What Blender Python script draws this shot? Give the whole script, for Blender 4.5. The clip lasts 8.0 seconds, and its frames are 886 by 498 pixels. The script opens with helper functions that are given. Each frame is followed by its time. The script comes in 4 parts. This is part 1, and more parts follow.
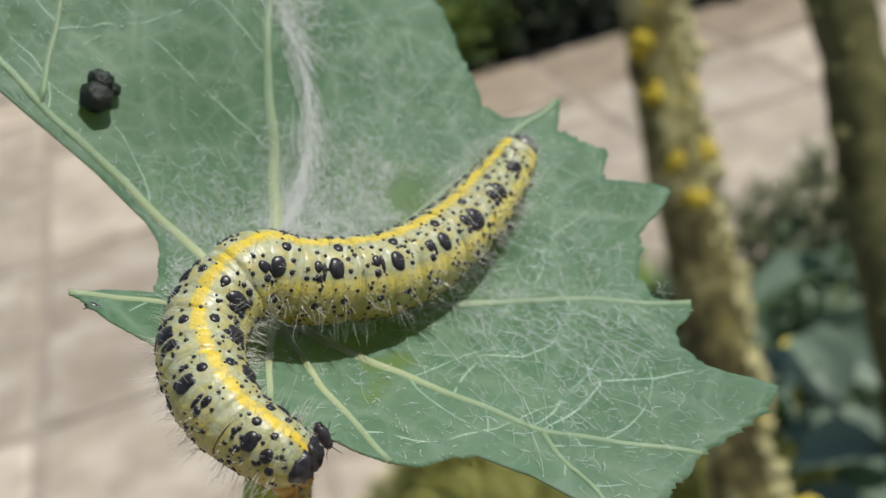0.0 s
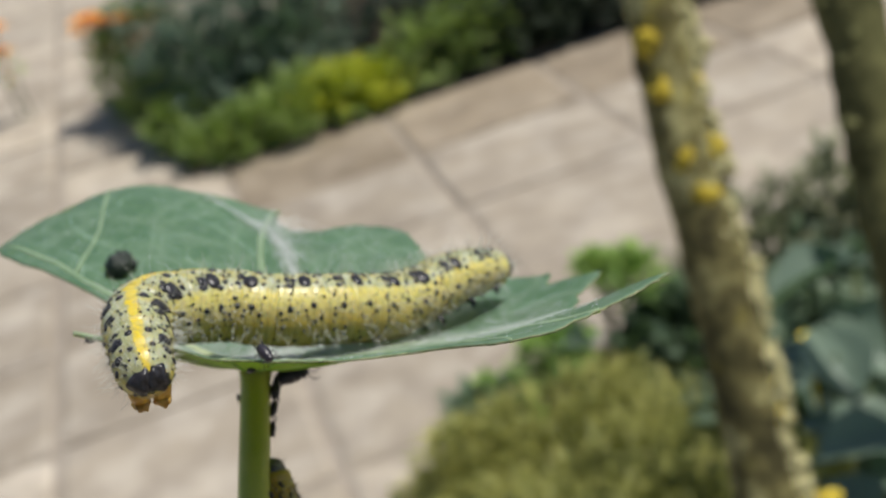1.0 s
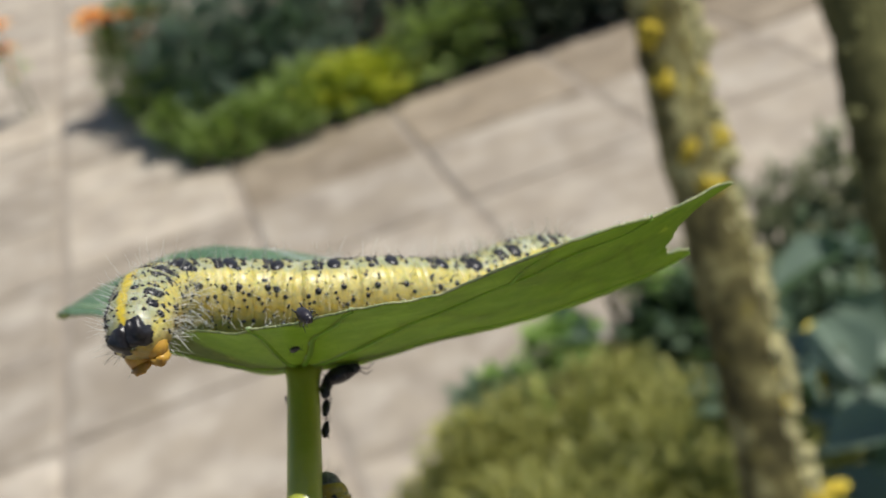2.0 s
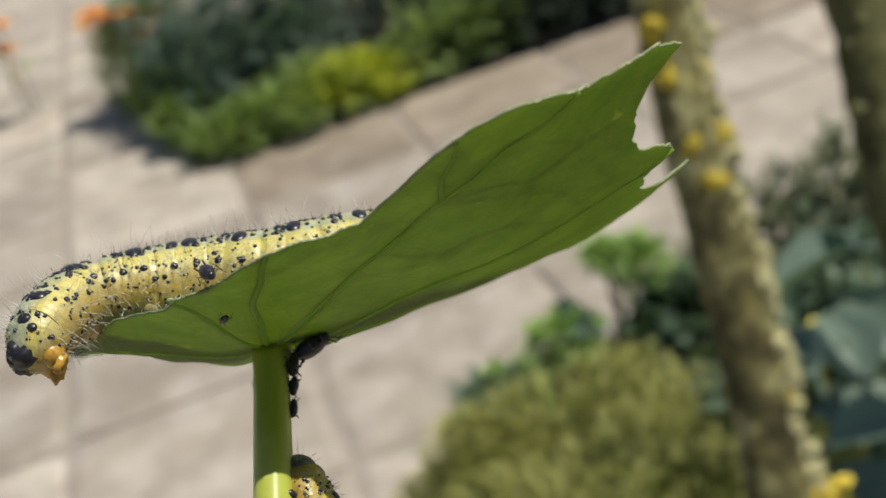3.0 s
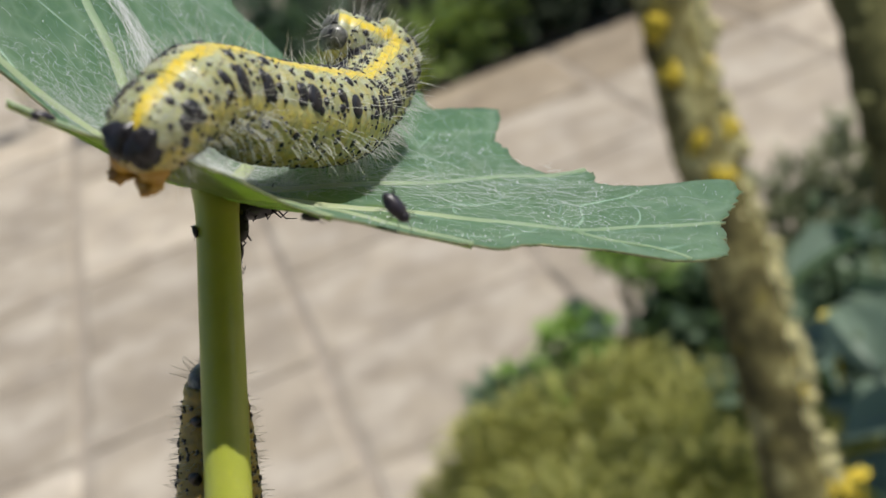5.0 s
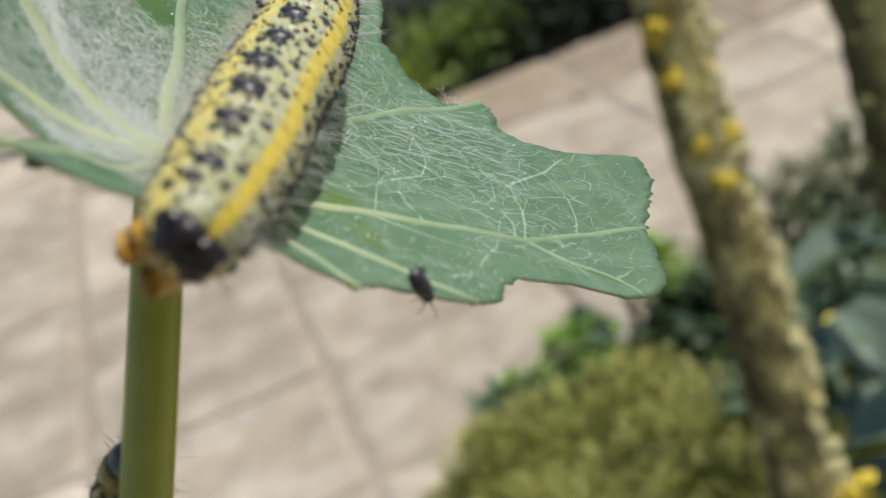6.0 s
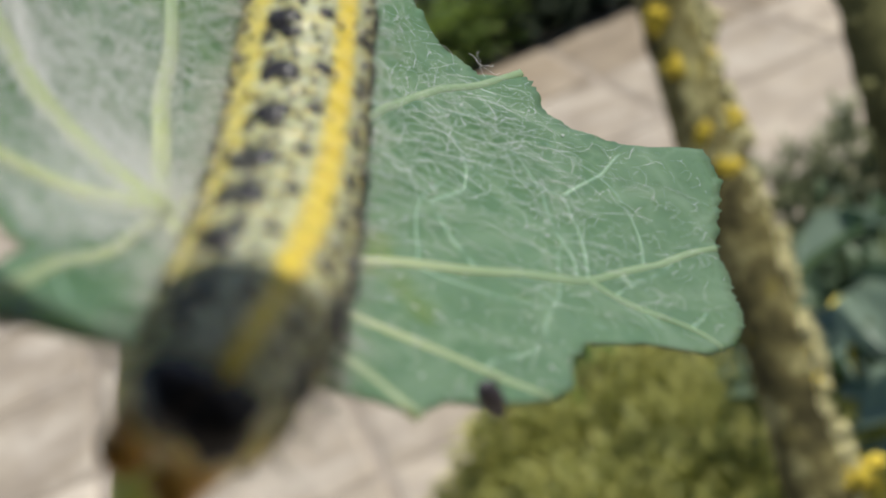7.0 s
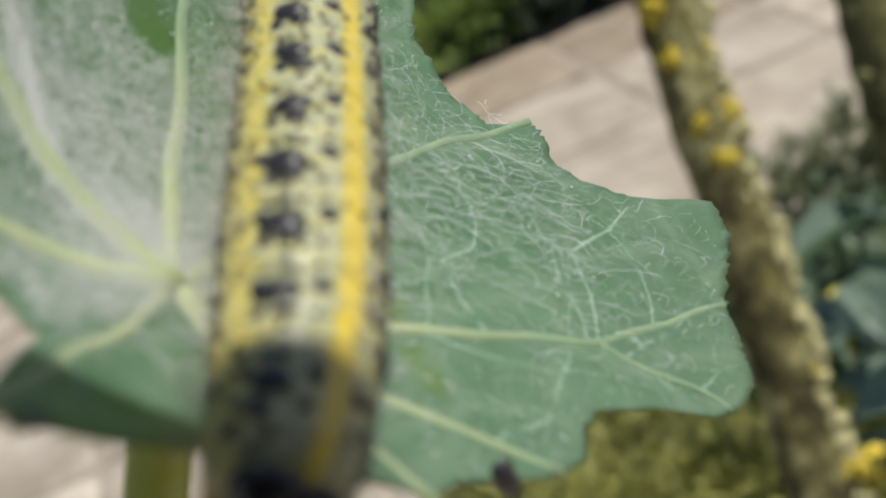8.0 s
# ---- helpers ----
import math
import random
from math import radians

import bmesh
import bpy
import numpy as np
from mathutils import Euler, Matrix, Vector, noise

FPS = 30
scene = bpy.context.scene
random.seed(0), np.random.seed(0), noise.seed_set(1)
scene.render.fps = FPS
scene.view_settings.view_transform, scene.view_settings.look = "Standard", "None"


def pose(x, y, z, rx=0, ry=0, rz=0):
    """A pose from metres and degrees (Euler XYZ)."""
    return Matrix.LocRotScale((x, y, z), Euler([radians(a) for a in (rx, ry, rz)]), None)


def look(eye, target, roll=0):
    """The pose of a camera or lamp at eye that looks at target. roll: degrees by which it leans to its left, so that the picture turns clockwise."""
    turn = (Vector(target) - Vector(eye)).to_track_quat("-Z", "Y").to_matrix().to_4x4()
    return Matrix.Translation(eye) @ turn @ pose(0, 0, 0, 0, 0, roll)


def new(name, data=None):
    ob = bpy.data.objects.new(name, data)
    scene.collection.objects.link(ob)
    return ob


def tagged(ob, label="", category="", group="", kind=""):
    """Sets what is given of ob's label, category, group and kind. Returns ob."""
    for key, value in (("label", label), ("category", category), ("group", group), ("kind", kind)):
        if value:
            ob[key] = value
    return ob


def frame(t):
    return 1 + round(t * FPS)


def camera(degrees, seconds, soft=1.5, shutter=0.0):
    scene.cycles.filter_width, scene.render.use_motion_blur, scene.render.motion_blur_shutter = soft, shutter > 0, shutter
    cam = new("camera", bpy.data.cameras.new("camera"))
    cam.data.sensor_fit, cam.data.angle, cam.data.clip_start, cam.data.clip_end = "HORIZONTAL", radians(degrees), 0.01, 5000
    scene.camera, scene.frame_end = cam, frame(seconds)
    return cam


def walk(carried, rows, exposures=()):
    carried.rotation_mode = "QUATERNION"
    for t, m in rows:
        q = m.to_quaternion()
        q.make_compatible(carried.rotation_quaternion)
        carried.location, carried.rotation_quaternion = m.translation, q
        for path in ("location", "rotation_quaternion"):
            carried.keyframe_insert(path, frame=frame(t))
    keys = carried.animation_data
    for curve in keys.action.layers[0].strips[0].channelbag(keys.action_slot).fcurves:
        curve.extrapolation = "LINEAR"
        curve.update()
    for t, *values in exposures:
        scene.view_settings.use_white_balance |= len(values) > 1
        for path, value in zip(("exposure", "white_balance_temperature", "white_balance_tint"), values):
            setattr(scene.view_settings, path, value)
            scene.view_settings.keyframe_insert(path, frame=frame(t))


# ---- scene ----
cam = camera(41.17, 8.0, soft=1.3, shutter=0.3)
cam.data.dof.use_dof = True
cam.data.dof.focus_distance = 0.070
cam.data.dof.aperture_fstop = 48
PATH = [
    (0.0, pose(0, 0, 1.3, 62.46, 11.69, -7.36)),
    (0.3, pose(0, 0, 1.3, 62.63, 12.44, -7.59)),
    (0.5, pose(0, 0, 1.3, 62.74, 12.93, -7.72)),
    (0.7, pose(0, 0, 1.3, 62.70, 13.36, -7.78)),
    (1.0, pose(0, 0, 1.3, 62.60, 13.81, -7.80)),
    (1.5, pose(0, 0, 1.3, 62.39, 14.17, -7.83)),
    (1.7, pose(0, 0, 1.3, 62.35, 14.24, -7.82)),
    (2.8, pose(0, 0, 1.3, 62.18, 14.54, -7.78)),
    (3.0, pose(0, 0, 1.3, 62.15, 14.64, -7.80)),
    (3.5, pose(0, 0, 1.3, 61.95, 15.10, -7.90)),
    (4.0, pose(0, 0, 1.3, 62.02, 15.50, -8.01)),
    (4.2, pose(0, 0, 1.3, 62.04, 15.61, -8.01)),
    (4.5, pose(0, 0, 1.3, 62.09, 15.79, -7.99)),
    (4.7, pose(0, 0, 1.3, 62.12, 15.94, -8.03)),
    (5.8, pose(0, 0, 1.3, 62.49, 16.71, -8.29)),
    (6.0, pose(0, 0, 1.3, 62.55, 16.91, -8.35)),
    (6.5, pose(0, 0, 1.3, 62.43, 17.50, -8.52)),
    (7.0, pose(0, 0, 1.3, 62.02, 18.08, -8.73)),
    (7.5, pose(0, 0, 1.3, 61.89, 18.41, -8.97)),
    (8.0, pose(0, 0, 1.3, 61.64, 18.47, -9.07)),
]
walk(cam, PATH, [(0.0, 0.08), (3.0, 0.09), (4.0, 0.12), (4.5, 0.12), (6.0, 0.17), (8.0, 0.15)])

# the picked leaf, turned by its stalk before the lens
LEAF = [
    (0.0, pose(-0.01037, 0.07182, 1.26178, 25.70, 23.98, -21.41)),
    (0.3, pose(-0.01261, 0.07500, 1.26080, 18.41, 21.00, -23.20)),
    (0.5, pose(-0.01324, 0.07749, 1.25824, 11.18, 12.96, -26.01)),
    (0.7, pose(-0.01466, 0.08128, 1.25321, 0.41, 4.94, -25.94)),
    (1.0, pose(-0.01590, 0.08269, 1.25326, -8.16, 1.25, -23.77)),
    (1.5, pose(-0.01612, 0.07935, 1.25722, -13.26, -0.69, -20.10)),
    (1.7, pose(-0.01187, 0.07824, 1.25453, -15.26, -3.61, -21.40)),
    (2.8, pose(-0.01169, 0.06816, 1.26273, -16.00, -22.33, -27.28)),
    (3.0, pose(-0.01267, 0.06926, 1.26165, -16.89, -22.12, -26.17)),
    (3.5, pose(-0.01798, 0.07135, 1.26898, -15.10, -7.26, -16.78)),
    (4.0, pose(-0.01741, 0.06691, 1.27625, -8.76, 6.67, -9.48)),
    (4.2, pose(-0.01490, 0.06518, 1.27694, -5.59, 11.68, -7.82)),
    (4.5, pose(-0.01317, 0.06431, 1.27513, -0.73, 19.73, -2.66)),
    (4.7, pose(-0.01228, 0.06331, 1.27614, 4.90, 25.33, 2.29)),
    (5.8, pose(-0.00952, 0.05336, 1.28155, 41.07, 39.95, 31.35)),
    (6.0, pose(-0.01096, 0.05109, 1.28348, 47.24, 37.30, 37.32)),
    (6.5, pose(-0.00987, 0.04422, 1.28325, 53.92, 34.93, 40.99)),
    (7.0, pose(-0.00942, 0.03919, 1.28533, 57.70, 34.24, 41.98)),
    (7.5, pose(-0.00990, 0.03748, 1.28381, 58.23, 34.35, 42.09)),
    (8.0, pose(-0.00978, 0.03756, 1.28317, 58.35, 35.36, 42.26)),
]

# ---------------------------------------------------------------- light
world = bpy.data.worlds.new("sky")
scene.world = world
world.use_nodes = True
wn = world.node_tree
sky = wn.nodes.new("ShaderNodeTexSky")
sky.sky_type = 'NISHITA'
sky.sun_disc = False
sky.sun_elevation, sky.sun_rotation = radians(64), radians(86)
wn.links.new(sky.outputs[0], wn.nodes["Background"].inputs[0])
wn.nodes["Background"].inputs[1].default_value = 0.085
SUN = Vector((0.44, -0.03, 0.897)).normalized()
lamp = bpy.data.lights.new("sun", 'SUN')
lamp.energy, lamp.angle, lamp.color = 4.4, radians(0.55), (1.0, 0.96, 0.89)
sun = new("sun", lamp)
sun.matrix_world = look(SUN * 5, (0, 0, 0))
scene.view_settings.exposure = 0.0

MM = 0.001


# ---------------------------------------------------------------- materials
class Mat:
    def __init__(self, name, rough=0.6, spec=0.5):
        self.m = bpy.data.materials.new(name)
        self.m.use_nodes = True
        self.n, self.l = self.m.node_tree.nodes, self.m.node_tree.links
        self.b = self.n["Principled BSDF"]
        self.b.inputs["Roughness"].default_value = rough
        self.b.inputs["Specular IOR Level"].default_value = spec
        self.tc = self.n.new("ShaderNodeTexCoord")
        self.place = self.tc.outputs["Object"]

    def noise(self, scale, detail=4, rough=0.6, distort=0.0):
        k = self.n.new("ShaderNodeTexNoise")
        k.inputs["Scale"].default_value, k.inputs["Detail"].default_value = scale, detail
        k.inputs["Roughness"].default_value, k.inputs["Distortion"].default_value = rough, distort
        self.l.new(self.place, k.inputs["Vector"])
        return k.outputs["Fac"]

    def voronoi(self, scale, feature='DISTANCE_TO_EDGE'):
        k = self.n.new("ShaderNodeTexVoronoi")
        k.feature = feature
        k.inputs["Scale"].default_value = scale
        self.l.new(self.place, k.inputs["Vector"])
        return k.outputs["Distance"]

    def ramp(self, fac, stops, smooth=False):
        k = self.n.new("ShaderNodeValToRGB")
        e = k.color_ramp.elements
        while len(e) < len(stops):
            e.new(0.5)
        for x, (p, c) in zip(e, stops):
            x.position, x.color = p, (*c, 1) if len(c) == 3 else c
        if smooth:
            k.color_ramp.interpolation = 'EASE'
        self.l.new(fac, k.inputs[0])
        return k.outputs[0]

    def mix(self, a, b, fac, mode='MIX'):
        k = self.n.new("ShaderNodeMix")
        k.data_type, k.blend_type = 'RGBA', mode
        for v, s in ((fac, k.inputs[0]), (a, k.inputs[6]), (b, k.inputs[7])):
            if isinstance(v, (int, float)):
                s.default_value = v
            elif isinstance(v, tuple):
                s.default_value = (*v, 1)
            else:
                self.l.new(v, s)
        return k.outputs[2]

    def color(self, c):
        self.l.new(c, self.b.inputs["Base Color"])
        return self

    def bump(self, h, strength, dist):
        k = self.n.new("ShaderNodeBump")
        k.inputs["Strength"].default_value, k.inputs["Distance"].default_value = strength, dist
        self.l.new(h, k.inputs["Height"])
        self.l.new(k.outputs[0], self.b.inputs["Normal"])
        return self

    def attr(self, name):
        k = self.n.new("ShaderNodeAttribute")
        k.attribute_name = name
        return k.outputs["Fac"]

    def rand(self):
        return self.n.new("ShaderNodeObjectInfo").outputs["Random"]

    def island(self):
        return self.n.new("ShaderNodeNewGeometry").outputs["Random Per Island"]

    def translucent(self, col, fac):
        t = self.n.new("ShaderNodeBsdfTranslucent")
        if isinstance(col, tuple):
            t.inputs[0].default_value = (*col, 1)
        else:
            self.l.new(col, t.inputs[0])
        m = self.n.new("ShaderNodeMixShader")
        m.inputs[0].default_value = fac
        self.l.new(self.b.outputs[0], m.inputs[1])
        self.l.new(t.outputs[0], m.inputs[2])
        self.l.new(m.outputs[0], self.n["Material Output"].inputs[0])
        return self


def two_tone(name, a, b, scale, rough=0.6, spec=0.4, bump=0.0, dist=0.001, detail=5):
    m = Mat(name, rough, spec)
    m.color(m.ramp(m.noise(scale, detail), [(0.3, a), (0.7, b)]))
    if bump:
        m.bump(m.noise(scale * 3, 4), bump, dist)
    return m.m


# leaf faces: waxy blue-green above, fresh green below
def blade_top():
    m = Mat("leaf_upper", 0.48, 0.2)
    base = m.ramp(m.noise(90, 5), [(0.3, (0.062, 0.146, 0.092)), (0.7, (0.128, 0.246, 0.160))])
    wax = m.ramp(m.noise(420, 6, 0.7), [(0.42, (0, 0, 0)), (0.75, (0.5, 0.5, 0.5))])
    c = m.mix(base, (0.20, 0.30, 0.24), wax)
    net = m.ramp(m.voronoi(380), [(0.0, (0.42, 0.42, 0.42)), (0.04, (0.15, 0.15, 0.15)), (0.09, (0, 0, 0))])
    c = m.mix(c, (0.26, 0.37, 0.27), net)
    coarse = m.ramp(m.voronoi(165), [(0.0, (0.6, 0.6, 0.6)), (0.035, (0.35, 0.35, 0.35)), (0.11, (0, 0, 0))])
    c = m.mix(c, (0.25, 0.36, 0.27), coarse)
    haze = m.ramp(m.noise(55, 4, 0.6), [(0.45, (0, 0, 0)), (0.68, (0.26, 0.26, 0.26))])
    c = m.mix(c, (0.215, 0.30, 0.235), haze)
    fine = m.ramp(m.voronoi(1100), [(0.0, (0.45, 0.45, 0.45)), (0.08, (0, 0, 0))])
    c = m.mix(c, (0.17, 0.28, 0.18), fine)
    spots = m.ramp(m.noise(170, 2), [(0.66, (0, 0, 0)), (0.74, (0.7, 0.7, 0.7))])
    c = m.mix(c, (0.16, 0.24, 0.06), spots)
    grain = m.ramp(m.noise(2600, 3, 0.7), [(0.58, (0, 0, 0)), (0.72, (0.5, 0.5, 0.5))])
    c = m.mix(c, (0.27, 0.36, 0.28), grain)
    dull = m.ramp(m.noise(1500, 3, 0.7), [(0.56, (0, 0, 0)), (0.75, (0.5, 0.5, 0.5))])
    c = m.mix(c, (0.06, 0.13, 0.07), dull)
    d = m.n.new("ShaderNodeVectorMath")
    d.operation = 'DISTANCE'
    m.l.new(m.tc.outputs["Object"], d.inputs[0])
    d.inputs[1].default_value = (0.00505, 0.0141, -0.0021)
    scraped = m.ramp(d.outputs["Value"], [(0.0, (0.8, 0.8, 0.8)), (0.0015, (0.7, 0.7, 0.7)), (0.0022, (0, 0, 0))])
    c = m.mix(c, (0.085, 0.17, 0.03), scraped)
    m.color(c)
    m.bump(m.noise(700, 5), 0.35, 0.0002)
    return m.translucent((0.24, 0.42, 0.05), 0.42).m


def blade_under():
    m = Mat("leaf_lower", 0.5, 0.35)
    base = m.ramp(m.noise(140, 6, 0.65), [(0.3, (0.10, 0.15, 0.03)), (0.7, (0.19, 0.25, 0.06))])
    net = m.ramp(m.voronoi(430), [(0.0, (0.6, 0.6, 0.6)), (0.06, (0, 0, 0))])
    c = m.mix(base, (0.24, 0.29, 0.09), net)
    glow = m.ramp(m.noise(260, 6, 0.7), [(0.3, (0.44, 0.51, 0.09)), (0.7, (0.84, 0.83, 0.19))])
    glow = m.mix(glow, (0.30, 0.40, 0.06), m.ramp(m.voronoi(430), [(0.0, (0.3, 0.3, 0.3)), (0.05, (0, 0, 0))]))
    scars = m.ramp(m.noise(420, 2), [(0.70, (0, 0, 0)), (0.76, (0.8, 0.8, 0.8))])
    c = m.mix(c, (0.42, 0.42, 0.08), scars)
    glow = m.mix(glow, (0.95, 0.92, 0.25), scars)
    m.color(c)
    m.bump(m.noise(500, 6), 0.5, 0.0004)
    return m.translucent(glow, 0.58).m


LEAF_TOP, LEAF_UNDER = blade_top(), blade_under()
LEAF_RIM = two_tone("leaf_rim", (0.10, 0.16, 0.06), (0.40, 0.40, 0.22), 900, 0.6)


def vein_material():
    m = Mat("vein", 0.5, 0.35)
    d = m.n.new("ShaderNodeVectorMath")
    d.operation = 'LENGTH'
    m.l.new(m.tc.outputs["Object"], d.inputs[0])
    outer = m.ramp(m.noise(400, 4), [(0.3, (0.25, 0.36, 0.23)), (0.7, (0.37, 0.48, 0.33))])
    cream = m.ramp(m.noise(300, 4), [(0.3, (0.48, 0.55, 0.30)), (0.7, (0.66, 0.69, 0.44))])
    near = m.n.new("ShaderNodeMapRange")
    m.l.new(d.outputs["Value"], near.inputs["Value"])
    near.inputs["From Min"].default_value, near.inputs["From Max"].default_value = 0.005, 0.017
    m.color(m.mix(cream, outer, near.outputs["Result"]))
    return m.translucent((0.76, 0.90, 0.48), 0.42).m


VEIN = vein_material()
RIB = Mat("lower_rib", 0.45, 0.4)
RIB.color(RIB.ramp(RIB.noise(300, 4), [(0.3, (0.22, 0.31, 0.08)), (0.7, (0.33, 0.42, 0.12))]))
RIB = RIB.translucent((0.72, 0.95, 0.28), 0.7).m
FINE_VEIN = two_tone("fine_vein", (0.17, 0.28, 0.19), (0.25, 0.36, 0.255), 500, 0.5, 0.3)


def stalk_material():
    m = Mat("stalk", 0.33, 0.5)
    m.color(m.ramp(m.noise(160, 5), [(0.3, (0.34, 0.39, 0.05)), (0.7, (0.46, 0.49, 0.09))]))
    m.b.inputs["Subsurface Weight"].default_value = 0.85
    m.b.inputs["Subsurface Radius"].default_value = (0.0036, 0.0036, 0.0010)
    m.bump(m.noise(500, 3), 0.12, 0.0002)
    return m.m


STALK = stalk_material()


def body_material(name="caterpillar_skin", tone=(0.91, 0.90, 0.89)):
    m = Mat(name, 0.42, 0.40)
    phi = m.attr("phi")
    wob = m.n.new("ShaderNodeMath")
    wob.operation = 'MULTIPLY_ADD'
    m.l.new(m.noise(900, 5, 0.7), wob.inputs[0])
    wob.inputs[1].default_value = 0.17
    add = m.n.new("ShaderNodeMath")
    add.operation = 'ADD'
    m.l.new(phi, add.inputs[0])
    m.l.new(wob.outputs[0], add.inputs[1])
    wob.inputs[2].default_value = -0.085
    Y, G = (0.70, 0.54, 0.03), (0.36, 0.38, 0.20)
    band = m.ramp(add.outputs[0], [(0.0, Y), (0.038, Y), (0.072, G), (0.34, G), (0.42, (0.68, 0.59, 0.14)),
                                   (0.50, (0.68, 0.60, 0.18)), (0.58, (0.57, 0.47, 0.15)), (0.68, (0.53, 0.39, 0.085)), (0.80, (0.45, 0.32, 0.07)), (1.0, (0.38, 0.27, 0.08))])
    pale = m.ramp(m.noise(1300, 4), [(0.42, (0, 0, 0)), (0.66, (0.68, 0.68, 0.68))])
    upper = m.ramp(phi, [(0.0, (0.3, 0.3, 0.3)), (0.06, (0.3, 0.3, 0.3)), (0.10, (1, 1, 1)), (0.34, (1, 1, 1)), (0.43, (0.3, 0.3, 0.3)), (0.8, (0.25, 0.25, 0.25))])
    c = m.mix(band, (0.64, 0.69, 0.58), m.mix(pale, upper, 1.0, 'MULTIPLY'))
    warm = m.ramp(m.noise(850, 3), [(0.5, (0, 0, 0)), (0.7, (0.36, 0.36, 0.36))])
    c = m.mix(c, (0.66, 0.50, 0.05), warm)
    freckle = m.ramp(m.voronoi(1900, 'F1'), [(0.10, (0.6, 0.6, 0.6)), (0.17, (0, 0, 0))])
    c = m.mix(c, (0.13, 0.09, 0.03), freckle)
    dusk = m.ramp(m.noise(2600, 3, 0.7), [(0.46, (0, 0, 0)), (0.66, (0.5, 0.5, 0.5))])
    c = m.mix(c, (0.22, 0.22, 0.11), dusk)
    m.color(m.mix(c, tone, 1.0, 'MULTIPLY'))
    m.b.inputs["Subsurface Weight"].default_value = 0.5
    m.b.inputs["Subsurface Radius"].default_value = (0.0014, 0.0010, 0.0004)
    m.b.inputs["Coat Weight"].default_value, m.b.inputs["Coat Roughness"].default_value = 0.14, 0.22
    return m.bump(m.noise(2200, 4), 0.45, 0.00018).m


BODY = body_material()
# same skin multiplied darker, so the leaf's shade is in its colour
BODY_SHADED = body_material("shade_toned_caterpillar_skin", (0.70, 0.63, 0.36))
SPOT = two_tone("black_tubercle", (0.010, 0.010, 0.013), (0.030, 0.028, 0.033), 3000, 0.33, 0.42)
HAIR = Mat("pale_hair", 0.35, 0.5)
HAIR.b.inputs["Base Color"].default_value = (0.64, 0.64, 0.58, 1)
HAIR = HAIR.m
FOOT = two_tone("orange_foot", (0.36, 0.17, 0.025), (0.60, 0.37, 0.06), 1500, 0.3, 0.5)
PROLEG = two_tone("proleg_skin", (0.26, 0.22, 0.09), (0.40, 0.34, 0.15), 1500, 0.5)
HEADM = two_tone("grey_head", (0.012, 0.013, 0.015), (0.26, 0.26, 0.23), 1900, 0.3, 0.5)
APHID = two_tone("aphid_black", (0.012, 0.011, 0.016), (0.04, 0.034, 0.044), 2500, 0.35, 0.5)
FRASS = two_tone("dark_frass", (0.003, 0.007, 0.004), (0.012, 0.022, 0.010), 1500, 0.4, 0.6, 0.6, 0.0003)
SILK = Mat("silk", 0.2, 0.8)
SILK.b.inputs["Base Color"].default_value = (0.95, 0.97, 0.95, 1)
SILK.b.inputs["Alpha"].default_value = 0.85
SILK = SILK.translucent((0.95, 0.97, 0.95), 0.4).m


def slab_material(name="stone_slab", shift=(1.0, 1.0, 1.0)):
    m = Mat(name, 0.85, 0.2)
    m.place = m.n.new("ShaderNodeNewGeometry").outputs["Position"]
    c = m.ramp(m.noise(3.5, 6), [(0.3, (0.33, 0.285, 0.228)), (0.7, (0.47, 0.415, 0.338))])
    tone = m.ramp(m.rand(), [(0.0, (0.72, 0.70, 0.67)), (0.5, (0.95, 0.93, 0.90)), (1.0, (1.14, 1.11, 1.06))])
    c = m.mix(c, tone, 1.0, 'MULTIPLY')
    stain = m.ramp(m.noise(8, 7, 0.62), [(0.42, (0, 0, 0)), (0.70, (0.62, 0.62, 0.62))])
    c = m.mix(c, (0.215, 0.183, 0.15), stain)
    bloom = m.ramp(m.noise(6, 6, 0.65), [(0.46, (0, 0, 0)), (0.76, (0.55, 0.55, 0.55))])
    c = m.mix(c, (0.60, 0.545, 0.465), bloom)
    m.color(m.mix(c, shift, 1.0, 'MULTIPLY'))
    return m.bump(m.noise(60, 6), 0.3, 0.004).m


SLAB = slab_material()
SLAB_BROWN = slab_material("brown_slab", (0.74, 0.70, 0.64))
MORTAR = two_tone("joint_grit", (0.25, 0.215, 0.172), (0.36, 0.31, 0.255), 12, 0.95, 0.1, 0.6, 0.01)
SOIL = two_tone("soil", (0.035, 0.027, 0.019), (0.09, 0.068, 0.048), 22, 0.95, 0.1, 0.8, 0.02)
GROUND = two_tone("dry_ground", (0.10, 0.085, 0.06), (0.20, 0.17, 0.12), 2.0, 0.95, 0.1, 0.5, 0.02)


def foliage(name, a, b, glow, rough=0.5):
    m = Mat(name, rough, 0.4)
    c = m.ramp(m.island(), [(0.0, a), (1.0, b)])
    m.color(m.mix(c, (0.25, 0.27, 0.10), m.ramp(m.noise(30, 3), [(0.6, (0, 0, 0)), (0.8, (0.3, 0.3, 0.3))])))
    return m.translucent(glow, 0.3).m


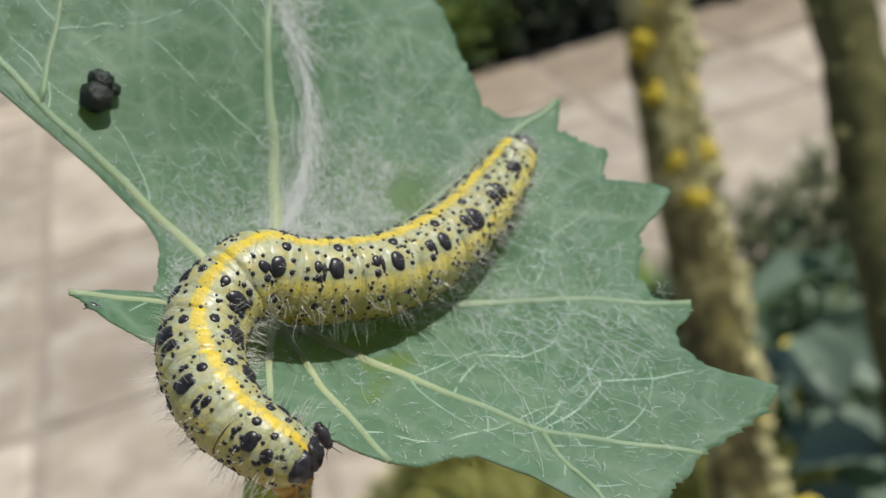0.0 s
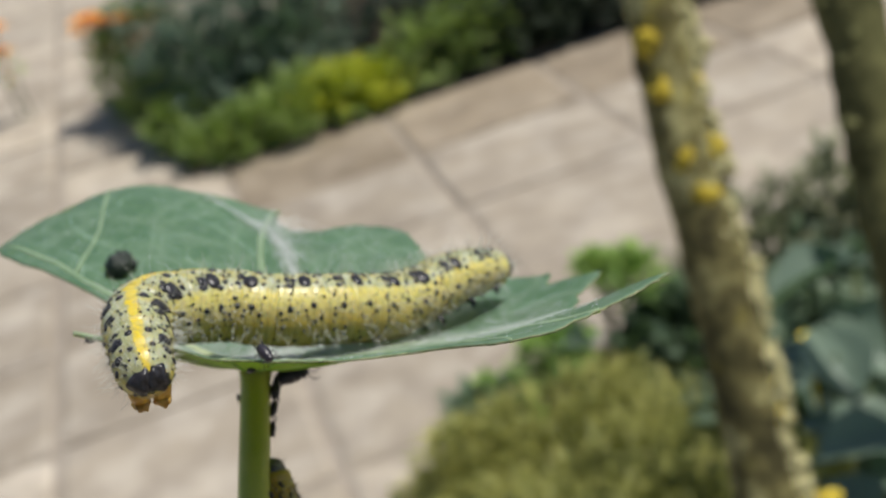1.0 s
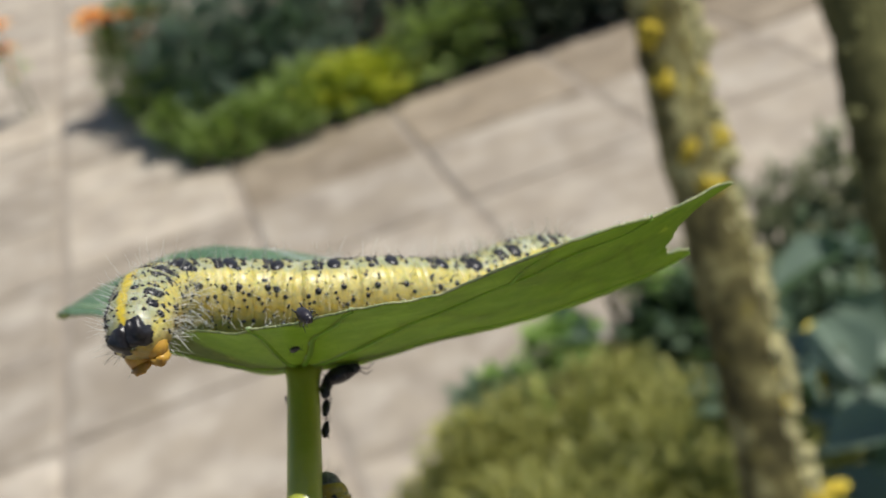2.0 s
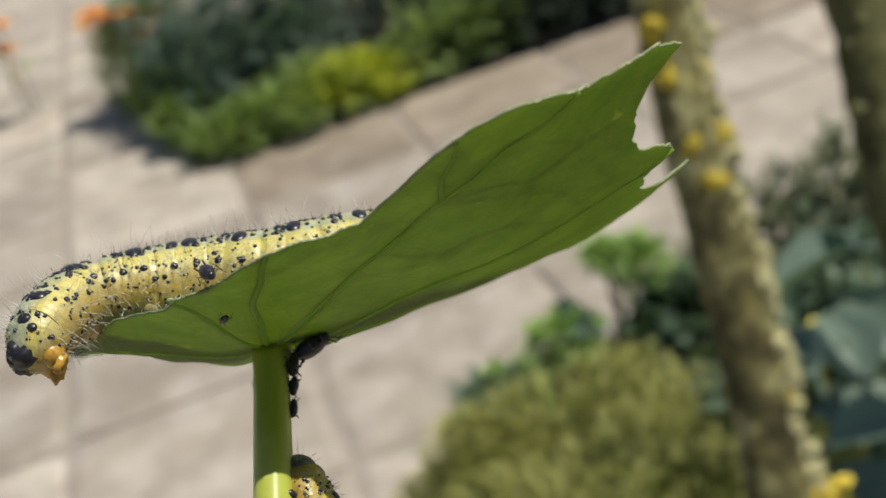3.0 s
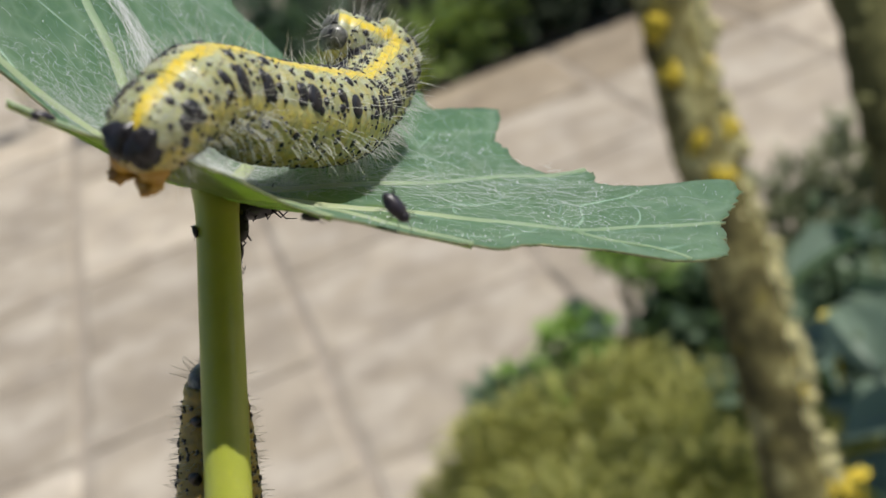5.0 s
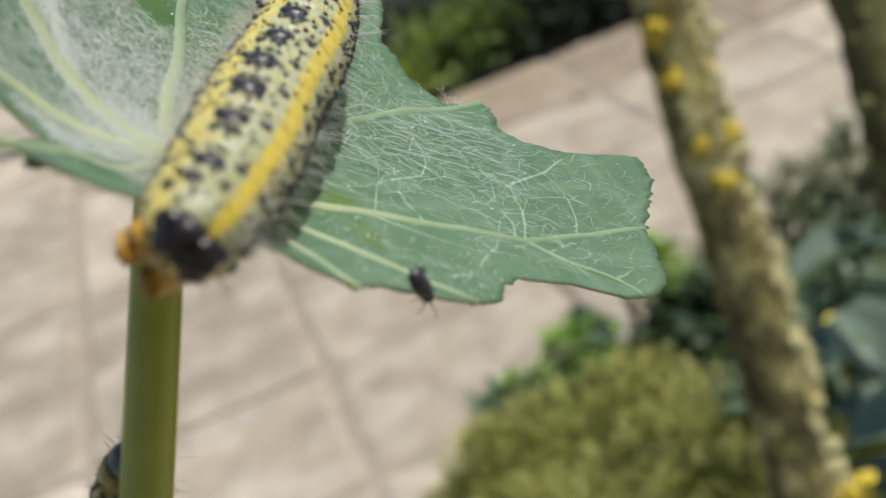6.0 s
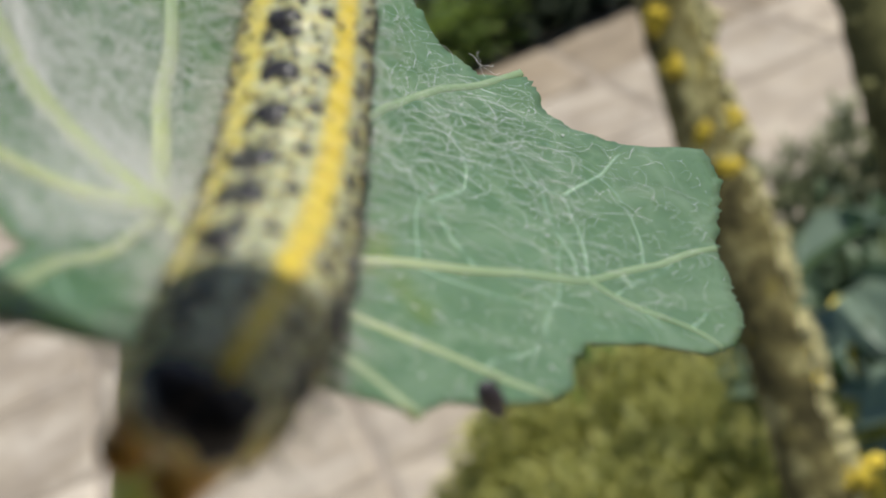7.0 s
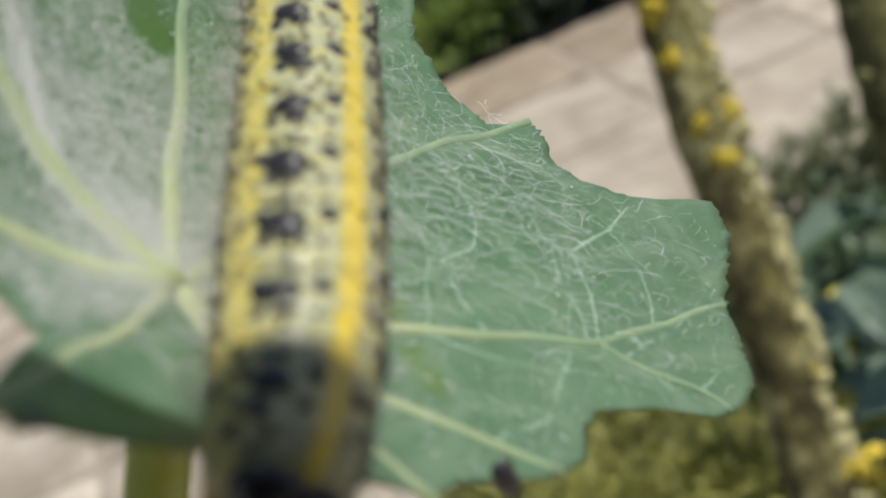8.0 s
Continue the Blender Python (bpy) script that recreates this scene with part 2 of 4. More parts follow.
F_GREEN = foliage("green_foliage", (0.09, 0.145, 0.035), (0.28, 0.36, 0.09), (0.30, 0.44, 0.06))
F_FRESH = foliage("fresh_foliage", (0.13, 0.24, 0.045), (0.33, 0.46, 0.12), (0.36, 0.52, 0.10))
F_DARK = foliage("dark_foliage", (0.04, 0.07, 0.042), (0.14, 0.20, 0.11), (0.10, 0.17, 0.06))
F_LIME = foliage("yellow_green_foliage", (0.27, 0.34, 0.02), (0.54, 0.55, 0.05), (0.55, 0.60, 0.04))
F_OLIVE = foliage("olive_foliage", (0.10, 0.125, 0.026), (0.47, 0.45, 0.13), (0.46, 0.46, 0.09))
F_GREY = foliage("grey_green_foliage", (0.10, 0.11, 0.06), (0.26, 0.27, 0.15), (0.18, 0.20, 0.09))
F_BLUE = foliage("blue_green_foliage", (0.075, 0.13, 0.095), (0.24, 0.31, 0.235), (0.15, 0.26, 0.10), 0.4)
F_TEAL = foliage("teal_foliage", (0.065, 0.115, 0.080), (0.20, 0.26, 0.185), (0.14, 0.24, 0.10))
# near-black greens put the deep shade under the plants into the leaf colour
F_PAINTED_SHADE = foliage("shade_painted_foliage", (0.018, 0.027, 0.016), (0.045, 0.062, 0.034), (0.03, 0.045, 0.018))
STEM = two_tone("green_stem", (0.06, 0.09, 0.03), (0.12, 0.15, 0.06), 60, 0.6)
ORANGE = two_tone("orange_petal", (0.80, 0.28, 0.02), (0.88, 0.44, 0.06), 60, 0.5)
YELLOW = two_tone("yellow_petal", (0.70, 0.52, 0.03), (0.80, 0.66, 0.10), 60, 0.5)


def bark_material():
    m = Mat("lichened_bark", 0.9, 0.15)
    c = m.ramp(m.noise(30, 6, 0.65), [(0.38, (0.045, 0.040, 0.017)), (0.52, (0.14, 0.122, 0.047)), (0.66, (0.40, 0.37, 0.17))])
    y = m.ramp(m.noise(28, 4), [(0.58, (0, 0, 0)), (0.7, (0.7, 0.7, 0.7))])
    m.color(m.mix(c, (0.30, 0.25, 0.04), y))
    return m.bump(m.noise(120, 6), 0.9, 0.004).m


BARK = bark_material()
MOSS_TUFT = two_tone("moss_tuft", (0.10, 0.105, 0.04), (0.20, 0.195, 0.09), 90, 0.95, 0.1)
MOSS = two_tone("mossy_bark", (0.035, 0.036, 0.014), (0.15, 0.145, 0.06), 40, 0.95, 0.1, 0.8, 0.004)
LICHEN = two_tone("yellow_lichen", (0.36, 0.27, 0.03), (0.60, 0.46, 0.06), 120, 0.9, 0.1, 0.6, 0.002)
LICHEN_PALE = two_tone("pale_lichen", (0.40, 0.37, 0.17), (0.57, 0.52, 0.29), 200, 0.9, 0.1, 0.6, 0.002)
PLASTIC = two_tone("black_casing", (0.012, 0.012, 0.013), (0.02, 0.02, 0.022), 300, 0.5, 0.4)


# ---------------------------------------------------------------- mesh helpers
def thing(name, label, category, m=None, group="", kind=""):
    ob = tagged(new(name), label, category, group, kind)
    if m is not None:
        ob.matrix_world = m
    return ob


def make_mesh(name, verts, faces, mats, slots=None, smooth=True):
    me = bpy.data.meshes.new(name)
    me.from_pydata([tuple(v) for v in verts], [], faces)
    for x in (mats if isinstance(mats, (list, tuple)) else [mats]):
        me.materials.append(x)
    if slots is not None:
        me.polygons.foreach_set("material_index", slots)
    if smooth:
        me.polygons.foreach_set("use_smooth", [True] * len(me.polygons))
    me.update()
    return me


def part(name, me, parent, label="", m=None, kind=""):
    ob = new(name, me)
    ob.parent = parent
    if m is not None:
        ob.matrix_basis = m
    return tagged(ob, label, kind=kind)


class Soup:
    """Vertices and faces gathered for one mesh."""

    def __init__(self):
        self.v, self.f = [], []

    def add(self, verts, faces):
        k = len(self.v)
        self.v += verts
        self.f += [tuple(i + k for i in q) for q in faces]

    def tube(self, pts, radii, sides=6, flat=1.0, cap=True):
        pts = [Vector(p) for p in pts]
        n = len(pts)
        verts, faces = [], []
        up = None
        for i, p in enumerate(pts):
            t = (pts[min(i + 1, n - 1)] - pts[max(i - 1, 0)])
            t = t.normalized() if t.length > 1e-12 else Vector((0, 0, 1))
            if up is None:
                up = Vector((0, 0, 1)) if abs(t.z) < 0.9 else Vector((1, 0, 0))
            up = (up - t * up.dot(t)).normalized()
            side = t.cross(up)
            for k in range(sides):
                a = 2 * math.pi * k / sides
                verts.append(p + (side * math.cos(a) + up * math.sin(a) * flat) * radii[i])
        for i in range(n - 1):
            for k in range(sides):
                q = (k + 1) % sides
                faces.append((i * sides + k, i * sides + q, (i + 1) * sides + q, (i + 1) * sides + k))
        if cap and sides > 2:
            faces.append(tuple(reversed(range(sides))))
            faces.append(tuple(range((n - 1) * sides, n * sides)))
        self.add(verts, faces)

    def ball(self, c, rx, ry, rz, m=None, nu=10, nv=7, bumpy=0.0):
        verts, faces = [], []
        c = Vector(c)
        for j in range(nv + 1):
            th = math.pi * j / nv
            for i in range(nu):
                ph = 2 * math.pi * i / nu
                d = Vector((math.sin(th) * math.cos(ph) * rx, math.sin(th) * math.sin(ph) * ry, math.cos(th) * rz))
                if bumpy:
                    d *= 1 + bumpy * noise.noise(d.normalized() * 2.3 + c * 900)
                verts.append(c + (m @ d if m else d))
        for j in range(nv):
            for i in range(nu):
                q = (i + 1) % nu
                faces.append((j * nu + i, (j + 1) * nu + i, (j + 1) * nu + q, j * nu + q))
        self.add(verts, faces)

    def mesh(self, name, mat, smooth=True):
        return make_mesh(name, self.v, self.f, mat, smooth=smooth)


# ---------------------------------------------------------------- setting
GRID = radians(9.5)
E1, E2 = Vector((math.cos(GRID), math.sin(GRID), 0)), Vector((-math.sin(GRID), math.cos(GRID), 0))
CORNER = Vector((-0.68, 3.6, 0))


def yard(a, b, z=0.0):
    """A place on the ground from steps along and across the paving, counted from the corner of the rear bed."""
    return CORNER + E1 * a + E2 * b + Vector((0, 0, z))


def sheet(name, corners, mat, label, category, n=1, rough=0.0):
    verts, faces = [], []
    c = [Vector(x) for x in corners]
    for j in range(n + 1):
        for i in range(n + 1):
            u, v = i / n, j / n
            p = (c[0] * (1 - u) + c[1] * u) * (1 - v) + (c[3] * (1 - u) + c[2] * u) * v
            p.z += rough * noise.noise(p * 9)
            verts.append(p)
    for j in range(n):
        for i in range(n):
            k = j * (n + 1) + i
            faces.append((k, k + 1, k + n + 2, k + n + 1))
    return tagged(new(name, make_mesh(name, verts, faces, mat)), label, category, kind="structure")


sheet("ground", [(-60, -60, -0.05), (60, -60, -0.05), (60, 60, -0.05), (-60, 60, -0.05)], GROUND, "dry earth around the garden paving", "ground")
pavement = sheet("pavement", [yard(-4.6, -5.1, -0.011), yard(4.6, -5.1, -0.011), yard(4.6, 5.4, -0.011), yard(-4.6, 5.4, -0.011)], MORTAR, "garden path of worn beige stone slabs", "pavement")
sheet("flower_bed_rear", [yard(0.0, 0.0, 0.012), yard(3.8, 0.0, 0.012), yard(3.8, 1.82, 0.012), yard(0.0, 1.82, 0.012)], SOIL, "dark soil bed beyond the paving", "flower bed", 24, 0.02)
sheet("flower_bed_near", [yard(0.2, -3.55, 0.012), yard(2.4, -3.55, 0.012), yard(2.4, -1.8, 0.012), yard(0.62, -1.8, 0.012)], SOIL, "dark soil bed beside the paving", "flower bed", 24, 0.02)


# ---------------------------------------------------------------- garden plants
def leaf_cloud(soup, rnd, n, centre, size, length, width, droop=0.3):
    for _ in range(n):
        while True:
            d = Vector((rnd.uniform(-1, 1), rnd.uniform(-1, 1), rnd.uniform(-1, 1)))
            if 0.05 < d.length < 1:
                break
        clump = noise.noise(Vector(centre) * 7 + d * 1.9)
        if clump < -0.12 and rnd.random() < 0.75:
            continue
        p = Vector(centre) + Vector((d.x * size[0], d.y * size[1], d.z * size[2])) * (1 + 0.35 * clump)
        if p.z < 0.02:
            p.z = 0.02
        out = (d + Vector((rnd.uniform(-.6, .6), rnd.uniform(-.6, .6), rnd.uniform(0.0, .9)))).normalized()
        side = out.cross(Vector((rnd.uniform(-.3, .3), rnd.uniform(-.3, .3), 1))).normalized()
        up = side.cross(out)
        L, w = length * rnd.uniform(0.6, 1.3), width * rnd.uniform(0.6, 1.3)
        mid = p + out * L * 0.5 + up * L * 0.08
        tip = p + out * L - up * L * droop * rnd.random()
        soup.add([p, mid + side * w * 0.5 + up * w * 0.12, mid, mid - side * w * 0.5 + up * w * 0.12, tip],
                 [(0, 2, 1), (0, 3, 2), (2, 4, 1), (3, 4, 2)])


def bush(name, label, category, base, blobs, mat, length, width, n, seed, stems=9, flowers=()):
    """A leafy plant: stems from the soil, and a crown of many small leaves in uneven clumps."""
    rnd = random.Random(seed)
    ob = thing(name, label, category, Matrix.Translation(base))
    base = Vector(base)
    for k in range(stems):
        s = Soup()
        c, size = blobs[k % len(blobs)]
        a = rnd.uniform(0, 6.28)
        top = Vector(c) - base + Vector((math.cos(a) * size[0] * .5, math.sin(a) * size[1] * .5, rnd.uniform(-.2, .5) * size[2]))
        root = Vector((rnd.uniform(-.04, .04), rnd.uniform(-.04, .04), 0))
        mid = root.lerp(top, 0.5) + Vector((rnd.uniform(-.03, .03), rnd.uniform(-.03, .03), 0.03))
        s.tube([root, mid, top], [0.006, 0.0045, 0.002], 5)
        part("stem", s.mesh("stem", STEM), ob)
    s = Soup()
    for c, size in blobs:
        leaf_cloud(s, rnd, n, Vector(c) - base, size, length, width)
    part("foliage", s.mesh("foliage", mat, False), ob, kind="stuff")
    for c, r, m in flowers:
        c = Vector(c) - base
        f = Soup()
        for ring, tilt in ((1.0, 0.2), (0.7, 0.6), (0.4, 1.1)):
            for k in range(11):
                a = 2 * math.pi * (k + ring) / 11
                d = Vector((math.cos(a) * math.cos(tilt), math.sin(a) * math.cos(tilt), math.sin(tilt)))
                w = Vector((-math.sin(a), math.cos(a), 0)) * r * 0.34 * ring
                q = c + d * r * ring
                f.add([c, c + d * r * ring * .6 + w, q, c + d * r * ring * .6 - w], [(0, 1, 2, 3)])
        f.tube([c - Vector((0, 0, 0.12)), c], [0.003, 0.004], 5)
        part("flower", f.mesh("flower", m, False), ob, "orange flower head" if m is ORANGE else "yellow flower head")
    return ob


# rear bed
bush("green_shrub", "low bright green leafy plant at the paving edge", "plant", (-0.45, 3.78, 0.01),
     [((-0.50, 3.70, 0.06), (0.21, 0.13, 0.07)), ((-0.30, 3.74, 0.085), (0.22, 0.16, 0.09)), ((-0.70, 3.95, 0.08), (0.12, 0.2, 0.08))], F_GREEN, 0.05, 0.022, 700, 1)
bush("lime_shrub", "yellow-green leafy plant at the paving edge", "plant", (-0.12, 3.86, 0.01),
     [((-0.16, 3.78, 0.085), (0.14, 0.13, 0.085)), ((-0.03, 3.79, 0.06), (0.13, 0.11, 0.065))], F_LIME, 0.045, 0.022, 600, 2)
bush("sage_shrub", "grey-green leafy plant in the rear bed", "plant", (0.18, 3.96, 0.01),
     [((0.16, 3.87, 0.11), (0.17, 0.14, 0.11)), ((0.34, 3.91, 0.12), (0.15, 0.13, 0.12))], F_GREEN, 0.05, 0.02, 480, 3)
bush("tall_dark_plant", "tall dark blue-green plant in the rear bed", "plant", (-0.35, 4.3, 0.01),
     [((-0.56, 4.02, 0.17), (0.22, 0.14, 0.18)), ((-0.28, 4.06, 0.2), (0.2, 0.14, 0.2)), ((-0.50, 4.25, 0.34), (0.34, 0.25, 0.34)), ((-0.12, 4.3, 0.4), (0.34, 0.25, 0.42)), ((-0.66, 4.6, 0.36), (0.2, 0.2, 0.36)), ((0.1, 4.5, 0.5), (0.4, 0.25, 0.5))], F_TEAL, 0.09, 0.02, 900, 4, 14)
# near-black leaf colour fills this corner in place of real shade
bush("shade_painted_shrub", "dark shrub with deep shade put into near-black leaf colour", "plant", (0.45, 4.35, 0.01),
     [((0.50, 3.92, 0.09), (0.26, 0.1, 0.1)), ((0.82, 3.96, 0.12), (0.26, 0.12, 0.12)), ((1.2, 4.02, 0.12), (0.3, 0.12, 0.12)), ((0.34, 4.16, 0.28), (0.3, 0.18, 0.28)), ((0.62, 4.16, 0.32), (0.24, 0.16, 0.32)), ((0.95, 4.22, 0.35), (0.25, 0.18, 0.36)), ((1.35, 4.3, 0.35), (0.28, 0.18, 0.36))], F_PAINTED_SHADE, 0.06, 0.03, 700, 5, 14)
bush("dark_hedge", "dense dark hedge behind the rear bed", "hedge", (1.2, 5.0, 0.01),
     [((0.7, 4.9, 0.4), (0.5, 0.4, 0.5)), ((1.5, 5.0, 0.4), (0.6, 0.4, 0.5)), ((2.4, 5.1, 0.4), (0.6, 0.4, 0.5))], F_DARK, 0.07, 0.035, 1500, 6, 12)
bush("marigold_plant", "garden plant with orange flower heads", "flower", (-0.82, 4.42, 0.01),
     [((-0.82, 4.30, 0.10), (0.13, 0.16, 0.11)), ((-0.93, 4.42, 0.17), (0.11, 0.12, 0.16)), ((-0.84, 4.46, 0.30), (0.13, 0.10, 0.10))], F_GREEN, 0.06, 0.02, 600, 7, 9,
     [((-0.99, 4.44, 0.385), 0.08, ORANGE), ((-0.86, 4.40, 0.355), 0.085, ORANGE), ((-0.92, 4.40, 0.375), 0.065, ORANGE), ((-0.83, 4.36, 0.30), 0.06, ORANGE), ((-0.95, 4.47, 0.29), 0.045, ORANGE), ((-0.78, 4.44, 0.33), 0.06, ORANGE), ((-1.04, 4.5, 0.34), 0.05, ORANGE)])
bush("orange_flower_clump", "low clump with pale orange flower heads", "flower", (-1.43, 4.8, 0.0),
     [((-1.44, 4.8, 0.24), (0.05, 0.05, 0.08))], F_GREEN, 0.05, 0.02, 40, 8, 2,
     [((-1.425, 4.78, 0.38), 0.07, ORANGE), ((-1.43, 4.76, 0.29), 0.06, ORANGE)])

# near bed
bush("feathery_shrub", "feathery olive-yellow shrub beside the paving", "plant", (0.08, 1.5, 0.01),
     [((0.13, 1.44, 0.135), (0.20, 0.2, 0.135)), ((0.18, 1.60, 0.10), (0.15, 0.14, 0.10)), ((0.0, 1.47, 0.12), (0.11, 0.15, 0.12)), ((-0.07, 1.47, 0.06), (0.11, 0.14, 0.06)), ((0.27, 1.36, 0.13), (0.15, 0.16, 0.13)), ((0.30, 1.14, 0.16), (0.2, 0.15, 0.17)), ((0.1, 1.2, 0.15), (0.23, 0.16, 0.15))],
     F_OLIVE, 0.034, 0.006, 4600, 9, 24)
bush("leafy_sprig", "bright green leafy sprig beside the paving", "plant", (0.31, 1.8, 0.01),
     [((0.325, 1.74, 0.285), (0.042, 0.05, 0.036)), ((0.27, 1.76, 0.305), (0.03, 0.03, 0.016)), ((0.16, 1.65, 0.235), (0.055, 0.04, 0.035)), ((0.05, 1.60, 0.19), (0.05, 0.05, 0.04))],
     F_FRESH, 0.030, 0.02, 260, 10, 12)
bush("dim_undergrowth", "dark undergrowth round the branch foot", "plant", (0.5, 1.85, 0.01),
     [((0.45, 1.70, 0.10), (0.24, 0.18, 0.10)), ((0.72, 1.7, 0.10), (0.26, 0.22, 0.10)), ((0.62, 1.35, 0.16), (0.3, 0.25, 0.16)), ((0.40, 1.74, 0.12), (0.10, 0.06, 0.07)), ((0.02, 1.57, 0.12), (0.07, 0.06, 0.10))], F_DARK, 0.06, 0.03, 800, 11, 14)
bush("grey_herb", "greyish green herb at the paving edge", "plant", (0.72, 2.1, 0.01),
     [((0.62, 1.90, 0.12), (0.18, 0.15, 0.12)), ((0.82, 1.94, 0.14), (0.2, 0.16, 0.14)), ((0.98, 2.0, 0.16), (0.2, 0.16, 0.16))], F_GREY, 0.06, 0.026, 460, 12, 12)


def broad_leaf(length, width, curl, mat, seed):
    """A broad blue-green leaf, bent along its midrib, with a thick rib below."""
    rnd = random.Random(seed)
    verts, faces = [], []
    nu, nv = 8, 9
    for j in range(nv + 1):
        v = j / nv
        w = width * math.sin(math.pi * min(1, v * 0.93 + 0.05)) ** 0.7
        for i in range(nu + 1):
            u = i / nu * 2 - 1
            z = -curl * v * v * length + abs(u) ** 1.5 * w * 0.35 + 0.006 * math.sin(u * 9 + seed) * v
            verts.append((u * w * 0.5, v * length, z + 0.003 * rnd.random()))
    for j in range(nv):
        for i in range(nu):
            k = j * (nu + 1) + i
            faces.append((k, k + 1, k + nu + 2, k + nu + 1))
    s = Soup()
    s.add([Vector(v) for v in verts], faces)
    s.tube([(0, -0.06, 0), (0, 0, -0.002), (0, length * .5, -curl * .25 * length - 0.002), (0, length * .95, -curl * .9 * length - 0.002)], [0.005, 0.005, 0.003, 0.001], 6)
    return s.mesh("leaf", mat)


def cabbage(base, aims, label, seed):
    ob = thing("cabbage_plant", label, "plant", Matrix.Translation(base))
    rnd = random.Random(seed)
    for k, (p, size) in enumerate(aims):
        m = Vector(p) - Vector(base)
        yaw = rnd.uniform(0, 360)
        part("leaf", broad_leaf(size, size * 0.75, rnd.uniform(0.1, 0.4), F_BLUE, seed * 10 + k), ob,
             m=Matrix.Translation(m) @ pose(0, 0, 0, rnd.uniform(-25, 40), rnd.uniform(-30, 30), yaw) @ Matrix.Translation((0, -size * .5, 0)))
        s = Soup()
        s.tube([(rnd.uniform(-.02, .02), 0, 0), m * 0.5 + Vector((0, 0, 0.03)), m], [0.007, 0.006, 0.004], 6)
        part("leaf_stalk", s.mesh("leaf_stalk", STEM), ob)


cabbage((0.50, 1.25, 0.01), [((0.456, 1.27, 0.489), .11), ((0.50, 1.22, 0.40), .13), ((0.43, 1.14, 0.45), .11), ((0.44, 1.10, 0.36), .13), ((0.40, 1.01, 0.42), .10), ((0.37, 1.02, 0.35), .12), ((0.47, 1.05, 0.33), .12), ((0.53, 1.3, 0.5), .11), ((0.42, 1.25, 0.38), .10)],
        "broad blue-green cabbage leaves in the bed", 3)
cabbage((0.18, 1.68, 0.01), [((0.164, 1.653, 0.262), .11), ((0.20, 1.70, 0.22), .10)], "small blue-green cabbage leaves beside the feathery shrub", 5)
bush("yellow_flower_stem", "thin stem with yellow flowers beside the branch", "flower", (0.33, 0.95, 0.0),
     [((0.33, 0.95, 0.30), (0.03, 0.03, 0.08))], F_DARK, 0.03, 0.012, 30, 13, 3,
     [((0.34, 0.99, 0.385), 0.014, YELLOW), ((0.348, 0.97, 0.40), 0.011, YELLOW), ((0.333, 0.985, 0.372), 0.010, YELLOW), ((0.43, 1.22, 0.43), 0.014, YELLOW)])


def branch(name, label, path, radii, seed, patches, bark):
    rnd = random.Random(seed)
    base = Vector(path[0])
    ob = thing(name, label, "branch", Matrix.Translation(base))
    pts, rad = [], []
    n = 70
    for i in range(n + 1):
        t = i / n * (len(path) - 1)
        k = min(int(t), len(path) - 2)
        p = Vector(path[k]).lerp(Vector(path[k + 1]), t - k) - base
        pts.append(p + Vector((noise.noise(p * 6), noise.noise(p * 6 + Vector((9, 0, 0))), 0)) * 0.006)
        rad.append(radii[k] + (radii[k + 1] - radii[k]) * (t - k))
    s = Soup()
    s.tube(pts, [r * (1 + 0.12 * noise.noise(p * 30)) for r, p in zip(rad, pts)], 18)
    for i, v in enumerate(s.v):
        s.v[i] = v * 1.0 + Vector((noise.noise(v * 60), noise.noise(v * 60 + Vector((5, 5, 5))), 0)) * 0.0025
    part("trunk", s.mesh("trunk", bark), ob)
    for p, r, m in patches:
        f = Soup()
        f.ball(Vector(p) - base, r * rnd.uniform(.8, 1.1), r * .6, r * rnd.uniform(.8, 1.2), None, 16, 10, 0.9)
        part("lichen_patch", f.mesh("lichen_patch", m), ob, "crusty yellow lichen" if m is LICHEN else "pale crusty lichen" if m is LICHEN_PALE else "dull green moss tuft")
    return ob


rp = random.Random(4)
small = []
# pale lichen gathered on the right, so its colour also paints the sunlit side
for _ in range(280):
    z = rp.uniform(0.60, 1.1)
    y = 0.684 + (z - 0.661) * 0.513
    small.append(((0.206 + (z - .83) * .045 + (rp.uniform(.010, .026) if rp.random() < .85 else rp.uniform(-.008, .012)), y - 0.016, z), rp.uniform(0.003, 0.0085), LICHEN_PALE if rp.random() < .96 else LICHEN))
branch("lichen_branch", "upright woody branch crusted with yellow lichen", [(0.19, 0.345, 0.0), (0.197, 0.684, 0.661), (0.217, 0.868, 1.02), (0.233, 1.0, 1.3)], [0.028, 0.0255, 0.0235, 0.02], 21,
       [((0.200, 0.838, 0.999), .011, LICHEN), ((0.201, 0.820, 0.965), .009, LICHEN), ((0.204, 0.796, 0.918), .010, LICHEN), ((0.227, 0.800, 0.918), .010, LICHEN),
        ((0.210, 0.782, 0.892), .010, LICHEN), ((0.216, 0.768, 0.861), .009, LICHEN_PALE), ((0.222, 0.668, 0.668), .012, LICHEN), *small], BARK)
moss = [((0.478 + (z - .62) * .1 + rp.uniform(-.03, .02), 1.06 + (z - .62) * .65 - .032, z), rp.uniform(.004, .008), MOSS_TUFT) for z in [rp.uniform(.5, .95) for _ in range(10)]]
branch("mossy_branch", "thick dark mossy branch beside the paving", [(0.43, 0.72, 0.0), (0.493, 1.06, 0.62), (0.512, 1.21, 0.84), (0.527, 1.35, 1.1)], [0.045, 0.04, 0.036, 0.03], 22, moss, MOSS)

